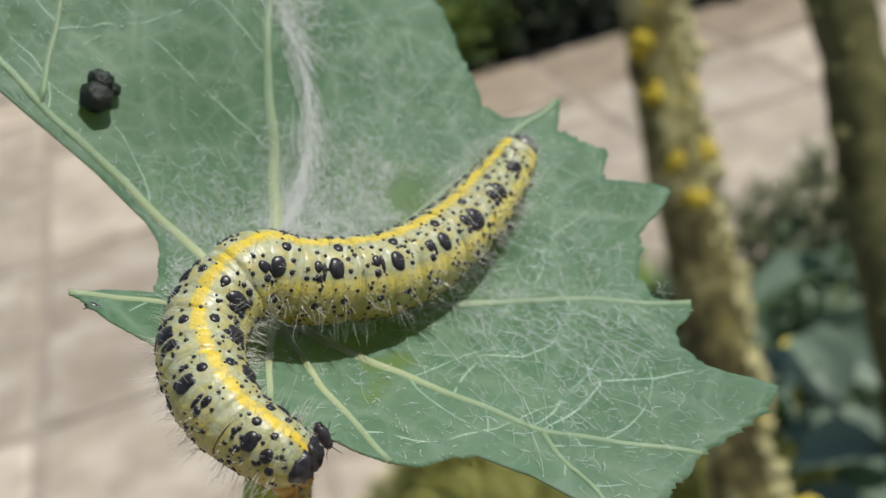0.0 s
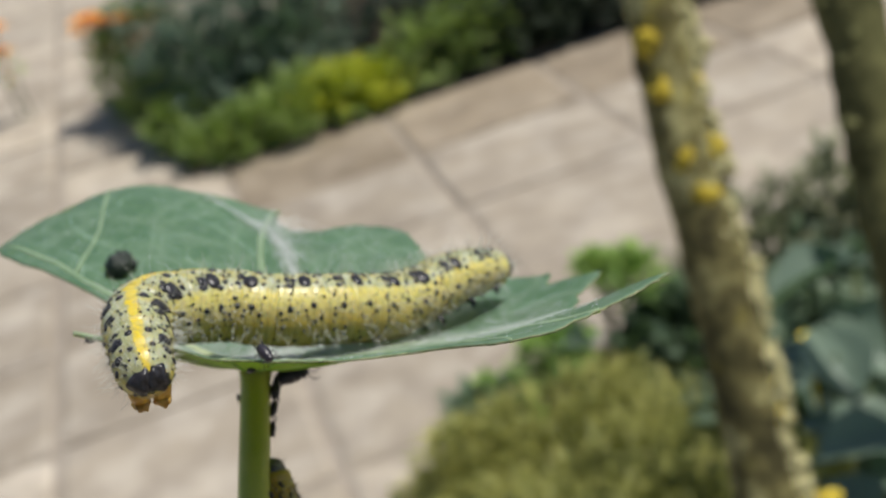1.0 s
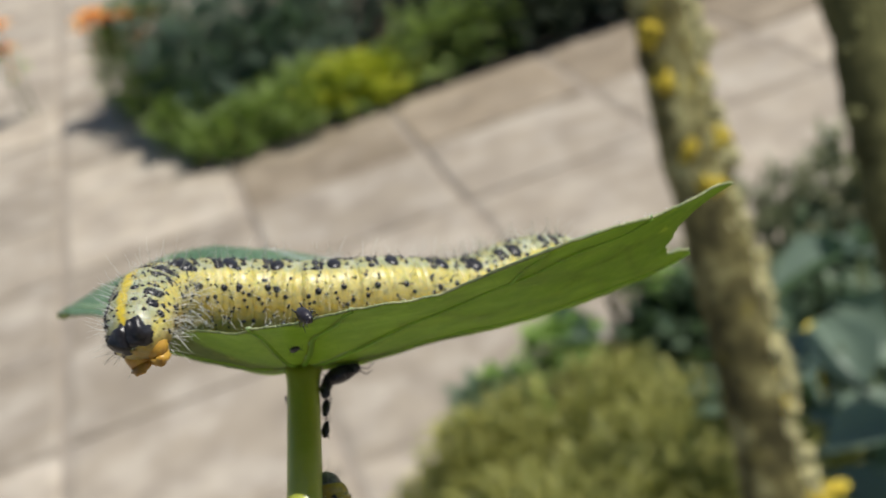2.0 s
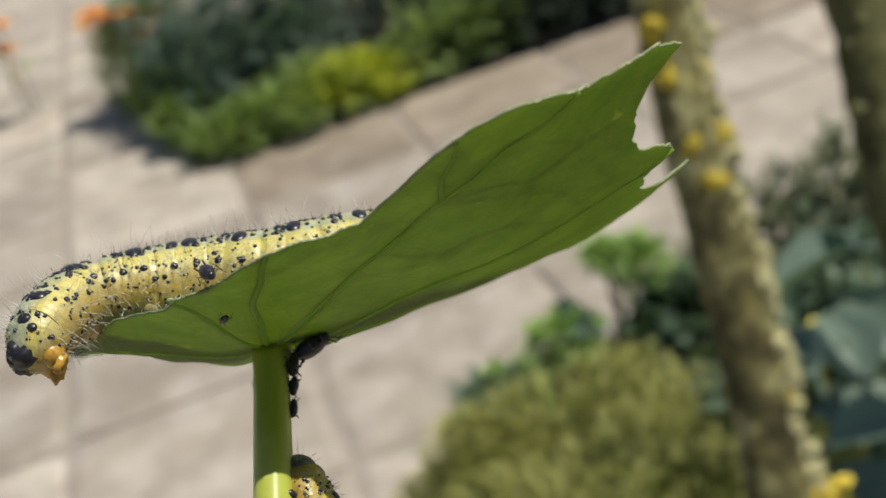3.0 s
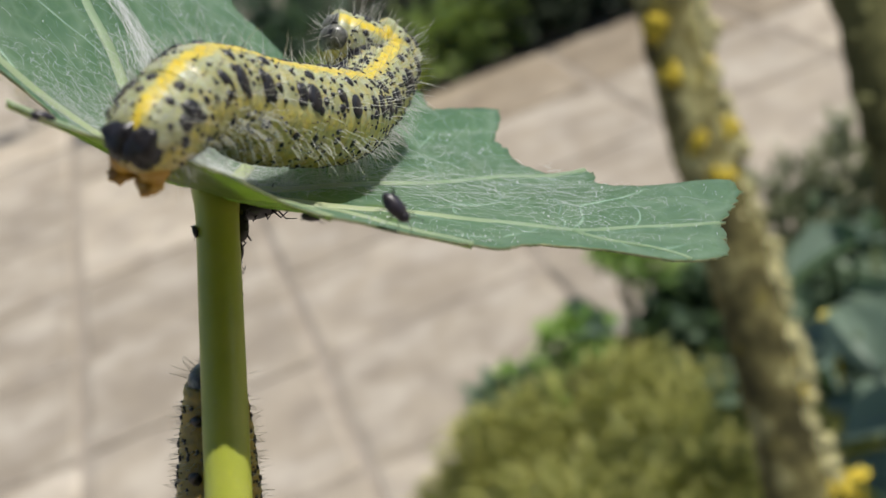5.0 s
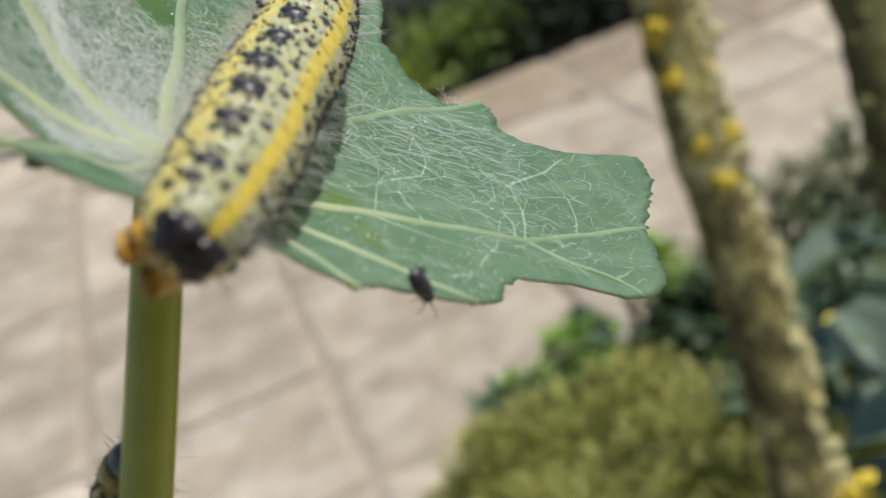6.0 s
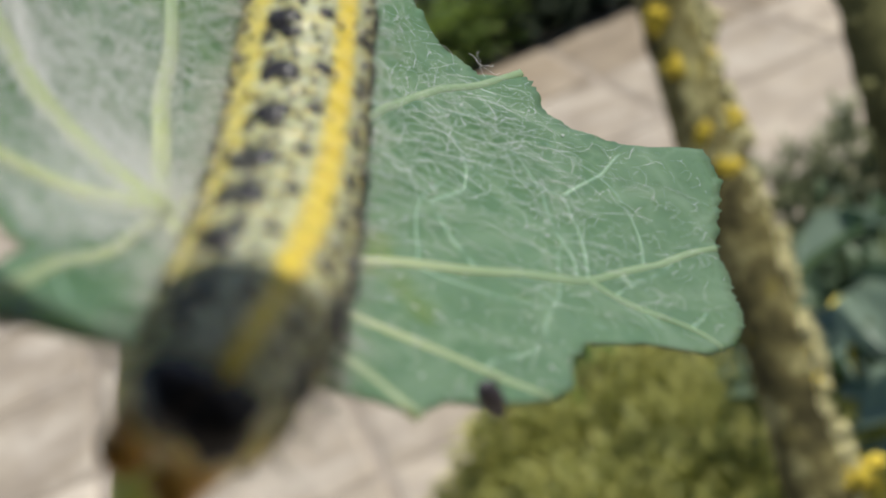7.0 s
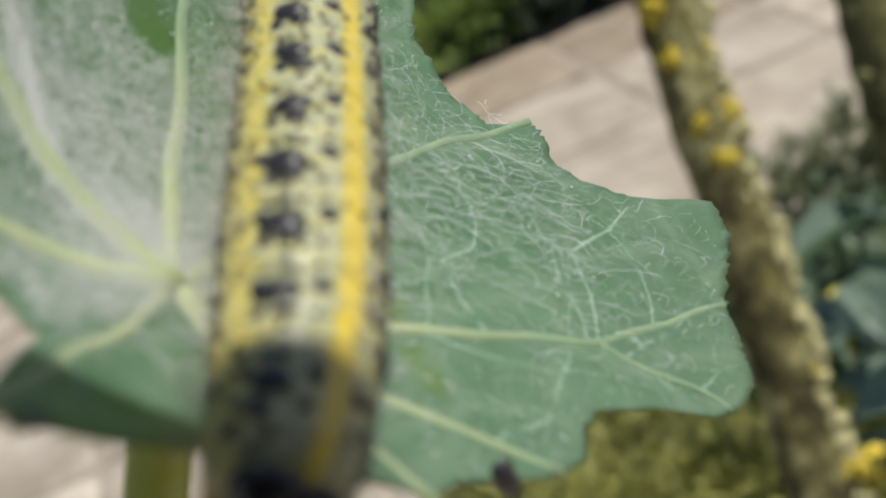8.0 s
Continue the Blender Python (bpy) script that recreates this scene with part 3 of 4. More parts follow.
# the handheld camera that films, whose casing shades what comes close to it
casing = thing("compact_camera", "black handheld camera casing held near the leaf", "camera", pose(0, 0, 1.3, 61.95, 15.10, -7.90))
bm = bmesh.new()
bmesh.ops.create_cube(bm, size=1.0, matrix=Matrix.Translation((0, 0.0245, 0.016)) @ Matrix.Diagonal((0.15, 0.101, 0.022, 1)))
bmesh.ops.bevel(bm, geom=bm.edges[:], offset=0.003, segments=3, affect='EDGES')
me = bpy.data.meshes.new("body")
bm.to_mesh(me)
bm.free()
me.materials.append(PLASTIC)
part("body", me, casing)

# ---------------------------------------------------------------- the leaf
LOBES = [
    # angle round the stalk, reach in mm: front edge
    [(-151, 12.9), (-147, 11.8), (-135, 10.2), (-125, 9.2), (-115, 8.9), (-104, 8.5), (-96, 8.6), (-87, 8.9), (-77, 9.3), (-69, 10.5), (-60, 10.8), (-51, 12.2), (-41, 14.8), (-36, 15.9), (-28, 16.7), (-24, 17.6)],
    # large lobe with its bites
    [(-21, 21.0), (-20, 24.8), (-18, 26.9), (-15, 28.0), (-11, 28.6), (-5, 29.5), (-2, 30.7), (2, 32.4), (6.3, 33.3), (8, 30.2), (9.5, 29.0), (13, 27.8), (17, 27.6), (21.5, 29.6),
     (24.5, 26.8), (29, 26.7), (33, 27.4), (37, 28.3), (41, 31.7), (42.2, 32.1), (43.8, 31.8), (46, 30.3), (49, 28.8), (53, 30.5)],
    # rear lobe
    [(57, 29.8), (61, 29.4), (65, 31.7), (66.5, 28.3), (69, 26.6), (73, 26.4), (81, 29.2), (88, 32.7), (93, 33.1), (97, 32.2), (102, 28.6), (107, 27.0), (110.5, 28.6)],
    # far lobe
    [(111.5, 36.6), (114.5, 34.8), (117.6, 34.8), (120.4, 38.2), (126, 38.0), (130, 37.6), (133, 38.7), (137, 38.0), (142, 36.2), (148, 35.4), (153, 39.5), (157, 37.0), (160.5, 33.4),
     (162.4, 31.0), (164.0, 27.0), (165.0, 21.0), (165.6, 15.0), (167.8, 10.8), (172, 9.3), (176, 8.8), (190, 8.0), (202, 8.0), (206, 10.8), (209, 12.9)]]
OUTLINE = [x for lobe in LOBES for x in lobe]
BOWL = (1.4768, -1.7842, -3.5522, 0.8718, -0.7642, 1.0574, 0.1410, 0.1573, -0.4335, 0.0802, -0.4465, 0.5300, -0.5179, 1.8749, -0.4361)


# slight curls of the blade: place, lift in mm and spread
FLEX = ((-26, 28, 1.2, 60), (33, 3.5, 0.6, 30), (13, 29, -1.1, 30), (27.5, 11.5, -0.6, 30), (-13, 34, -0.8, 30), (33, 9.5, 0.5, 30), (-4.5, 7.5, -1.7, 70), (-8, 0, -0.7, 30), (-3, -9, 0.6, 22))


def leaf_z(x, y):
    """Height of the blade in mm: a shallow bowl that dips to the stalk."""
    u, v = x / 10, y / 10
    terms = (1 - math.exp(-(u * u + v * v) / .35), u, v, u * u, u * v, v * v, u ** 3, u * u * v, u * v * v, v ** 3,
             u ** 4 / 10, u ** 3 * v / 10, u * u * v * v / 10, u * v ** 3 / 10, v ** 4 / 10)
    z = sum(a * b for a, b in zip(BOWL, terms))
    for px, py, lift, spread in FLEX:
        z += lift * math.exp(-((x - px) ** 2 + (y - py) ** 2) / spread) * (1 - math.exp(-(x * x + y * y) / 8))
    return z


def reach(a):
    for (a0, r0), (a1, r1) in zip(OUTLINE[:-1], OUTLINE[1:]):
        if a0 <= a <= a1:
            k = (a - a0) / (a1 - a0)
            return r0 + (r1 - r0) * k
    return OUTLINE[0][1]


def on_leaf(x, y, h=0.0):
    return Vector((x, y, leaf_z(x, y) + h)) * MM


leaf = thing("brassica_leaf", "nibbled blue-green leaf on a pale green stalk", "leaf")


def build_blade():
    angles = []
    for (a0, _), (a1, _) in zip(OUTLINE[:-1], OUTLINE[1:]):
        n = max(2, int((a1 - a0) / 0.4))
        angles += [a0 + (a1 - a0) * k / n for k in range(n)]
    rings = 30
    verts, faces, slots = [], [], []
    na = len(angles)
    for side in (1, -1):
        for j in range(1, rings + 1):
            for a in angles:
                fr = (j / rings) ** 0.8
                r = reach(a)
                r *= 1 + 0.009 * noise.noise(Vector((a * 1.1, 3, 0))) + 0.012 * noise.noise(Vector((a * 1.9, 5, 0))) + 0.012 * noise.noise(Vector((a * 0.25, 7, 0))) + 0.007 * noise.noise(Vector((a * 4.3, 9, 0)))
                x, y = r * fr * math.cos(radians(a)), r * fr * math.sin(radians(a))
                z = leaf_z(x, y) + 0.22 * noise.noise(Vector((x, y, 0)) * 0.22) + 0.07 * noise.noise(Vector((x, y, 4)) * 0.8)
                verts.append(Vector((x, y, z + side * (0.11 if j < rings else 0.08))) * MM)
    half = na * rings
    for s, off in ((0, 0), (1, half)):
        for j in range(rings - 1):
            for i in range(na):
                q = (i + 1) % na
                f = (off + j * na + i, off + (j + 1) * na + i, off + (j + 1) * na + q, off + j * na + q)
                faces.append(f if s == 0 else f[::-1])
                slots.append(s)
    c = len(verts)
    verts += [Vector((0, 0, leaf_z(0, 0) + 0.11)) * MM, Vector((0, 0, leaf_z(0, 0) - 0.11)) * MM]
    for i in range(na):
        q = (i + 1) % na
        faces += [(c, i, q), (c + 1, half + q, half + i)]
        slots += [0, 1]
        o = (rings - 1) * na
        faces.append((o + i, half + o + i, half + o + q, o + q))
        slots.append(2)
    return make_mesh("blade", verts, faces, [LEAF_TOP, LEAF_UNDER, LEAF_RIM], slots)


part("blade", build_blade(), leaf)


def vein(pts, r0, r1, name="vein"):
    """A raised vein that runs along the blade, thick at the stalk and thin at the edge."""
    path = []
    for k in range(len(pts) - 1):
        (x0, y0), (x1, y1) = pts[k], pts[k + 1]
        for i in range(8):
            t = i / 8
            x, y = x0 + (x1 - x0) * t, y0 + (y1 - y0) * t
            w = 0.35 if name == "vein" else 0.1
            path.append((x + w * noise.noise(Vector((x, y, 2)) * 0.35), y + w * noise.noise(Vector((x, y, 6)) * 0.35)))
    path.append(pts[-1])
    n = len(path)
    smooth = [path[0]] + [tuple((path[i - 1][k] + 2 * path[i][k] + path[i + 1][k]) / 4 for k in (0, 1)) for i in range(1, n - 1)] + [path[-1]]
    s = Soup()
    s.tube([Vector((x, y, leaf_z(x, y) + (0.10 if name == "vein" else 0.08) + 0.22 * noise.noise(Vector((x, y, 0)) * 0.22))) * MM for x, y in smooth],
           [(r0 * (0.85 + 0.3 * math.exp(-i / 5)) + (r1 * 1.15 - r0 * 0.85) * i / (n - 1)) * MM if name == "vein" else (r0 + (r1 - r0) * i / (n - 1)) * MM for i in range(n)], 8, 0.45)
    part(name, s.mesh(name, VEIN if name == "vein" else FINE_VEIN), leaf)
    if name == "vein":
        s = Soup()
        s.tube([Vector((x, y, leaf_z(x, y) - 0.10 + 0.22 * noise.noise(Vector((x, y, 0)) * 0.22))) * MM for x, y in smooth],
               [(r0 * 0.8 + (r1 - r0) * 0.8 * i / (n - 1)) * MM for i in range(n)], 8, 0.6)
        part("vein", s.mesh("vein", RIB), leaf, "pale green rib on the lower face")


VEINS = [
    ([(0, 0), (3.7, 7.5), (7.7, 16.6), (10.4, 23.3), (13.1, 28.6)], 0.52, 0.22),
    ([(0, 0), (11.7, 5.8), (18.5, 9.0), (27.2, 11.1)], 0.36, 0.20),
    ([(0, 0), (7.2, -2.0), (13.3, -3.0), (19.4, -3.9), (29.2, -2.7)], 0.42, 0.16),
    ([(19.4, -3.9), (22, -6.2), (24.4, -8.3)], 0.20, 0.12),
    ([(0, 0), (5, -5.4), (11.2, -9.6)], 0.32, 0.20),
    ([(0, 0), (1.6, -5.4), (3.6, -9.9)], 0.28, 0.18),
    ([(0, 0), (-5, -3), (-11.2, -6.2)], 0.30, 0.20),
    ([(0, 0), (-6.3, 1.8), (-13.7, 4.4), (-19.8, 6.6), (-30.5, 11.5)], 0.55, 0.22),
    ([(-19.8, 6.6), (-22.5, 15.6), (-27.7, 26.1), (-27.4, 28.6)], 0.24, 0.12),
    ([(0, 0), (-3.3, 7.2), (-6.6, 15.0), (-9.6, 22.1), (-13.2, 33.6)], 0.70, 0.22)]
for v in VEINS:
    vein(*v)
rv = random.Random(8)
for pts, r0, r1 in VEINS:
    for k in range(len(pts) - 1):
        for side in (1, -1):
            t = rv.uniform(0.15, 0.95)
            x, y = pts[k][0] + (pts[k + 1][0] - pts[k][0]) * t, pts[k][1] + (pts[k + 1][1] - pts[k][1]) * t
            if math.hypot(x, y) < 7:
                continue
            d = math.atan2(pts[k + 1][1] - pts[k][1], pts[k + 1][0] - pts[k][0]) + side * rv.uniform(0.6, 1.1)
            line = [(x, y)]
            for _ in range(13):
                x, y = x + math.cos(d) * 1.1, y + math.sin(d) * 1.1
                d += rv.uniform(-0.3, 0.3)
                a = math.degrees(math.atan2(y, x))
                a = a + 360 if a < -151 else a
                if math.hypot(x, y) > reach(a) * 0.94:
                    break
                line.append((x, y))
            if len(line) > 2:
                vein(line, 0.11, 0.06, "side_vein")

for line in ([(19.4, -3.9), (20.8, -2.2), (21.6, -0.9), (22.4, 1.5), (20.8, 2.9), (18.4, 3.8)], [(22.4, 1.5), (25.5, 2.6), (28.0, 4.0)],
             [(13.3, -3.0), (13.6, -0.8), (14.4, 1.5), (12.8, 3.8)], [(14.4, 1.5), (16.9, 2.2), (18.4, 3.8), (19.2, 6.2)]):
    vein(line, 0.15, 0.08, "side_vein")

STALK_DIR = Vector((0.153, -0.706, -0.691)).normalized()
s = Soup()
pts = [STALK_DIR * d * MM for d in (-0.9, 0.0, 0.8, 1.6, 2.6, 4, 8, 14, 22, 32, 45, 60)]
s.tube(pts, [x * MM for x in (1.75, 1.42, 1.28, 1.2, 1.18, 1.19, 1.22, 1.25, 1.28, 1.3, 1.32, 1.35)], 28)
for i, v in enumerate(s.v):
    s.v[i] = Vector((v.x, v.y, min(v.z, (leaf_z(v.x / MM, v.y / MM) - 0.06) * MM)))
part("stalk", s.mesh("stalk", STALK), leaf, "smooth pale green stalk")


# ---------------------------------------------------------------- caterpillars
def seg_radius(x, r, half):
    """Radius along a body ring: faint annulets and a pinch at both ends."""
    u = x / half
    return r * (1 - 0.11 * abs(u) ** 4 - 0.0045 * (1 + math.cos(2 * math.pi * x / 0.657)) * (1 + 0.8 * math.sin(x * 3.1)))


def profile(x, r, half, taper):
    """Ring radius with its taper; the tail ring closes in a blunt dome."""
    if taper >= 0.7:
        rr = seg_radius(x, r, half) * (1 + (taper - 1) * (0.5 - x / (2 * half)))
    else:
        rr = seg_radius(x, r, half) * (1 + (taper - 1) * max(0.0, -x / half))
        rr *= max(0.01, 1 - max(0.0, -x / half) ** 3) ** 0.5
    return rr


def ring_mesh(r, half, taper=1.0, crease=0, belly=0.93, skin=None):
    nx, na = 36, 32
    verts, faces, phi = [], [], []
    for i in range(nx + 1):
        x = -half + 2 * half * i / nx
        rr = profile(x, r, half, taper)
        if crease:
            rr *= 1 - 0.055 * math.exp(-((x - crease) / 0.2) ** 2)
        for k in range(na):
            a = 2 * math.pi * k / na
            flat = 1 + (belly - 1) * max(0.0, -math.cos(a)) ** 0.5
            verts.append(Vector((x, math.sin(a) * rr, math.cos(a) * rr * flat)) * MM)
            phi.append(min(a, 2 * math.pi - a) / math.pi)
    for i in range(nx):
        for k in range(na):
            q = (k + 1) % na
            faces.append((i * na + k, i * na + q, (i + 1) * na + q, (i + 1) * na + k))
    faces.append(tuple(range(na - 1, -1, -1))[::-1])
    faces.append(tuple(range(nx * na, (nx + 1) * na)))
    me = make_mesh("segment", verts, faces, skin)
    at = me.attributes.new("phi", 'FLOAT', 'POINT')
    at.data.foreach_set("value", phi)
    return me


def surface(x, a, r, half, taper=1.0, belly=0.93):
    rr = profile(x, r, half, taper)
    n = Vector((0, math.sin(a), math.cos(a)))
    return Vector((x, n.y * rr, n.z * rr * (1 + (belly - 1) * max(0.0, -n.z) ** 0.5))), n


def dome(soup, p, n, rx, ry, h, sides=9):
    """A low, uneven shiny wart on the skin."""
    wob = [1 + 0.13 * noise.noise(Vector((k * 0.9, p.x * 9, p.y * 9 + p.z * 5))) for k in range(sides)]
    t = Vector((1, 0, 0))
    b = n.cross(t)
    verts, faces = [], []
    for fr, z in ((1.0, -0.05), (0.82, h * .55), (0.45, h * .86)):
        for k in range(sides):
            a = 2 * math.pi * k / sides
            verts.append((p + t * math.cos(a) * rx * fr * wob[k] + b * math.sin(a) * ry * fr * wob[k] + n * z) * MM)
    verts.append((p + n * h) * MM)
    for j in range(2):
        for k in range(sides):
            q = (k + 1) % sides
            faces.append((j * sides + k, j * sides + q, (j + 1) * sides + q, (j + 1) * sides + k))
    faces += [(2 * sides + k, 2 * sides + (k + 1) % sides, 3 * sides) for k in range(sides)]
    soup.add(verts, faces)


def bristle(soup, rnd, p, n, length, lean=0.5):
    d = (n + Vector((rnd.uniform(-lean, lean), rnd.uniform(-lean, lean), rnd.uniform(-lean, lean)))).normalized()
    bend = Vector((rnd.uniform(-1, 1), rnd.uniform(-1, 1), rnd.uniform(-1, .3))) * 0.25
    pts = [(p + d * length * t + bend * length * t * t) * MM for t in (-0.03, 0.35, 0.7, 1.0)]
    soup.tube(pts, [0.013 * MM, 0.012 * MM, 0.009 * MM, 0.004 * MM], 4, cap=False)


def dress(seg, rnd, r, half, kind, k, taper=1.0, belly=0.93, fur=1.0):
    """Black warts and pale hairs on one ring: each body segment is a front ring with the great wart and a rear ring with the lesser ones."""
    s, h = Soup(), Soup()
    thorax = k < 3
    dark = 1.25 if thorax else 1.12 if k > 6 else 1.05
    j = lambda v: rnd.uniform(-v, v)
    for side in (1, -1):
        if kind == "tail":
            big = [(0.55, 0.38, .26, .26), (0.35, 0.95, .40, .46), (-0.15, 1.30, .30, .32), (0.75, 1.30, .2, .2), (-0.4, 0.75, .16, .16), (0.9, 0.7, .15, .15)]
        elif kind == "front":
            big = [(-0.56 + j(.06), 0.90 + j(.05), .40 * dark, .53 * dark), (-0.12 + j(.08), 0.34 + j(.03), .29, .28), (0.38 + j(.08), 0.68 + j(.05), .14, .14), (0.42 + j(.08), 1.0 + j(.06), .13, .14),
                   (-0.1 + j(.1), 1.68 + j(.08), .21, .20), (0.5 + j(.1), 1.95 + j(.1), .15, .15), (0.75 + j(.06), 0.40 + j(.04), .10, .10)]
        else:
            big = [(0.58 + j(.04), 0.90 + j(.04), .13 * dark, .46 * dark), (0.22 + j(.08), 0.78 + j(.04), .23 * dark, .32 * dark), (0.18 + j(.08), 1.07 + j(.05), .21 * dark, .21), (0.1 + j(.08), 0.40 + j(.04), .13, .13),
                   (-0.5 + j(.08), 0.82 + j(.08), .12, .12), (0.70 + j(.05), 0.52 + j(.04), .11, .11), (0.3 + j(.1), 1.75 + j(.08), .21, .21), (-0.4 + j(.1), 1.95 + j(.1), .14, .15)]
        if k > 6 and kind == "front":
            big += [(-0.85 + j(.1), 0.66 + j(.06), .20, .22), (-0.15 + j(.1), 1.16 + j(.06), .22, .22), (0.45 + j(.1), 0.86 + j(.08), .20, .20)]
        if thorax and kind == "front":
            big += [(-0.75 + j(.1), 0.62 + j(.05), .22, .24), (-0.9 + j(.08), 1.08 + j(.05), .24, .22), (0.1 + j(.1), 1.28 + j(.06), .20, .20)]
        size = r / 2.12
        for x, a, rx, ry in big:
            p, n = surface(x, side * a, r, half, taper, belly)
            if rx > .2:
                w = Soup()
                dome(w, p, n, rx * size, ry * size, 0.16 if rx > .3 else 0.12, 14)
                part("wart", w.mesh("wart", SPOT), seg)
            else:
                dome(s, p, n, rx * size, ry * size, 0.11, 10)
            bristle(s, rnd, p, n, fur * rnd.uniform(0.35, 0.7), 0.35)
            if rx > .2 and rnd.random() < .7:
                bristle(h, rnd, p, n, fur * rnd.uniform(1.2, 2.4), 0.3)
        for _ in range(42):
            x, a = rnd.uniform(-.9, .9), rnd.uniform(0.10, 2.9)
            if a < 1.2 and rnd.random() < .45:
                continue
            q = rnd.uniform(0.05, 0.10) if rnd.random() < .65 else rnd.uniform(0.10, 0.18)
            p, n = surface(x, side * a, r, half, taper, belly)
            dome(s, p, n, q, q, 0.07, 7)
            if a > 1.4 and rnd.random() < .55 or rnd.random() < .12:
                bristle(h, rnd, p, n, fur * rnd.uniform(0.5, 1.2))
        for _ in range(19 if thorax else 13):
            low = rnd.random() < .45
            p, n = surface(rnd.uniform(-.9, .9), side * (rnd.uniform(1.9, 2.7) if low else rnd.uniform(1.40, 1.9)), r, half, taper, belly)
            bristle(h, rnd, p, n, fur * rnd.uniform(0.9, 1.7), 0.35 if low else 0.22)
        for _ in range(16 if kind == "tail" else 14 if thorax else 3):
            p, n = surface(rnd.uniform(-.8, .8), side * rnd.uniform(0.1, 0.9), r, half, taper, belly)
            bristle(h, rnd, p, n, fur * rnd.uniform(0.8, 2.0), 0.35)
    part("speckle", s.mesh("speckle", SPOT), seg, "tiny glossy black warts", kind="stuff")
    part("hair_coat", h.mesh("hair_coat", HAIR), seg, "fine pale hairs", kind="stuff")


RINGS = 22
STATIONS = [0.0] + [0.045 + 0.905 * i / (RINGS - 1) for i in range(RINGS)]
GIRTH = [(0.0, 1.6), (0.05, 1.95), (0.11, 2.3), (0.18, 2.55), (0.28, 2.7), (0.5, 2.76), (0.76, 2.72), (0.84, 2.58), (0.90, 2.35), (0.95, 2.1), (1.0, 1.8)]


def girth(st):
    """Body radius in mm at a share of the length from the head."""
    for (a, r0), (b, r1) in zip(GIRTH[:-1], GIRTH[1:]):
        if st <= b:
            return r0 + (r1 - r0) * (st - a) / (b - a)
    return GIRTH[-1][1]


def caterpillar(name, label, seed, skin, scale=1.0, fur=1.0):
    """A caterpillar in stiff body rings, head first; each ring lies along its own x axis."""
    rnd = random.Random(seed)
    ob = thing(name, label, "caterpillar")
    s = Soup()
    for side in (1, -1):
        s.ball(Vector((0.1, side * 0.55, 0)) * MM, 1.05 * MM, 0.9 * MM, 1.2 * MM, None, 14, 10)
    head = part("head", s.mesh("head", HEADM), ob, "grey and black head")
    w, h = Soup(), Soup()
    for _ in range(44):
        a, b = rnd.uniform(-1.4, 1.4), rnd.uniform(-.5, 1.2)
        n = Vector((math.cos(b) * math.cos(a), math.sin(a) * math.cos(b), math.sin(b)))
        p = Vector((0.1 + n.x * 1.0, n.y * 1.3, n.z * 1.12))
        dome(w, p, n, .12, .12, .07, 6)
        bristle(h, rnd, p, n, rnd.uniform(.6, 1.6))
    part("speckle", w.mesh("speckle", SPOT), head, "small black warts", kind="stuff")
    part("hair_coat", h.mesh("hair_coat", HAIR), head, "fine pale hairs", kind="stuff")
    segs = [head]
    for i in range(RINGS):
        k = i // 2
        kind = "tail" if i == RINGS - 1 else ("rear" if i % 2 else "front")
        r = girth(STATIONS[i + 1]) * scale
        half = 2.1 if kind == "tail" else 1.75
        taper = 0.68 if kind == "tail" else min(1.25, girth(STATIONS[i + 1] + 0.035) / girth(STATIONS[i + 1]))
        belly = 1.12 if 5 < i < 16 else 0.95
        seg = part("segment", ring_mesh(r, half, taper, {"front": 1.0, "rear": -1.0}.get(kind, 0), belly, skin), ob)
        dress(seg, rnd, r, half, kind, k, taper, belly, fur)
        if kind == "tail":
            for side in (1, -1):
                s = Soup()
                s.ball(Vector((-1.22, side * 0.46, 0.38)) * MM, 0.98 * MM, 0.98 * MM, 1.02 * MM, None, 18, 12, 0.4)
                part("tail_plate", s.mesh("tail_plate", SPOT), seg, "black shield half on the tail")
                s = Soup()
                s.tube([Vector((-0.5, side * 0.62, -0.6)) * MM, Vector((-1.0, side * 0.72, -1.15)) * MM, Vector((-1.25, side * 0.72, -1.55)) * MM], [0.95 * MM, 0.78 * MM, 0.62 * MM], 14)
                s.ball(Vector((-1.3, side * 0.72, -1.62)) * MM, 0.74 * MM, 0.66 * MM, 0.40 * MM, None, 14, 9, 0.5)
                part("clasper", s.mesh("clasper", FOOT), seg, "orange-brown clasper")
        elif (k < 3 and kind == "front") or (k in (5, 6, 7, 8) and kind == "front"):
            for side in (1, -1):
                s = Soup()
                if k < 3:
                    s.tube([Vector((0, side * r * .45, -r * .75)) * MM, Vector((.2, side * r * .6, -r * 1.0)) * MM, Vector((.35, side * r * .45, -r * 1.2)) * MM], [.38 * MM, .26 * MM, .08 * MM], 8)
                else:
                    s.tube([Vector((0, side * r * .30, -r * .7)) * MM, Vector((0, side * r * .30, -r * 0.88)) * MM, Vector((0, side * r * .28, -r * 0.99)) * MM], [.7 * MM, .6 * MM, .45 * MM], 12)
                part("leg" if k < 3 else "proleg", s.mesh("leg", SPOT if k < 3 else PROLEG), seg)
        segs.append(seg)
    return ob, segs


def spline(ctrl, n=160):
    c = [Vector(p) for p in ctrl]
    c = [c[0] * 2 - c[1]] + c + [c[-1] * 2 - c[-2]]
    out = []
    for k in range(1, len(c) - 2):
        for i in range(n // (len(c) - 3) + 1):
            t = i / (n // (len(c) - 3) + 1)
            a, b, d, e = c[k - 1], c[k], c[k + 1], c[k + 2]
            out.append(0.5 * ((2 * b) + (d - a) * t + (2 * a - 5 * b + 4 * d - e) * t * t + (3 * b - a - 3 * d + e) * t ** 3))
    out.append(c[-2])
    return out


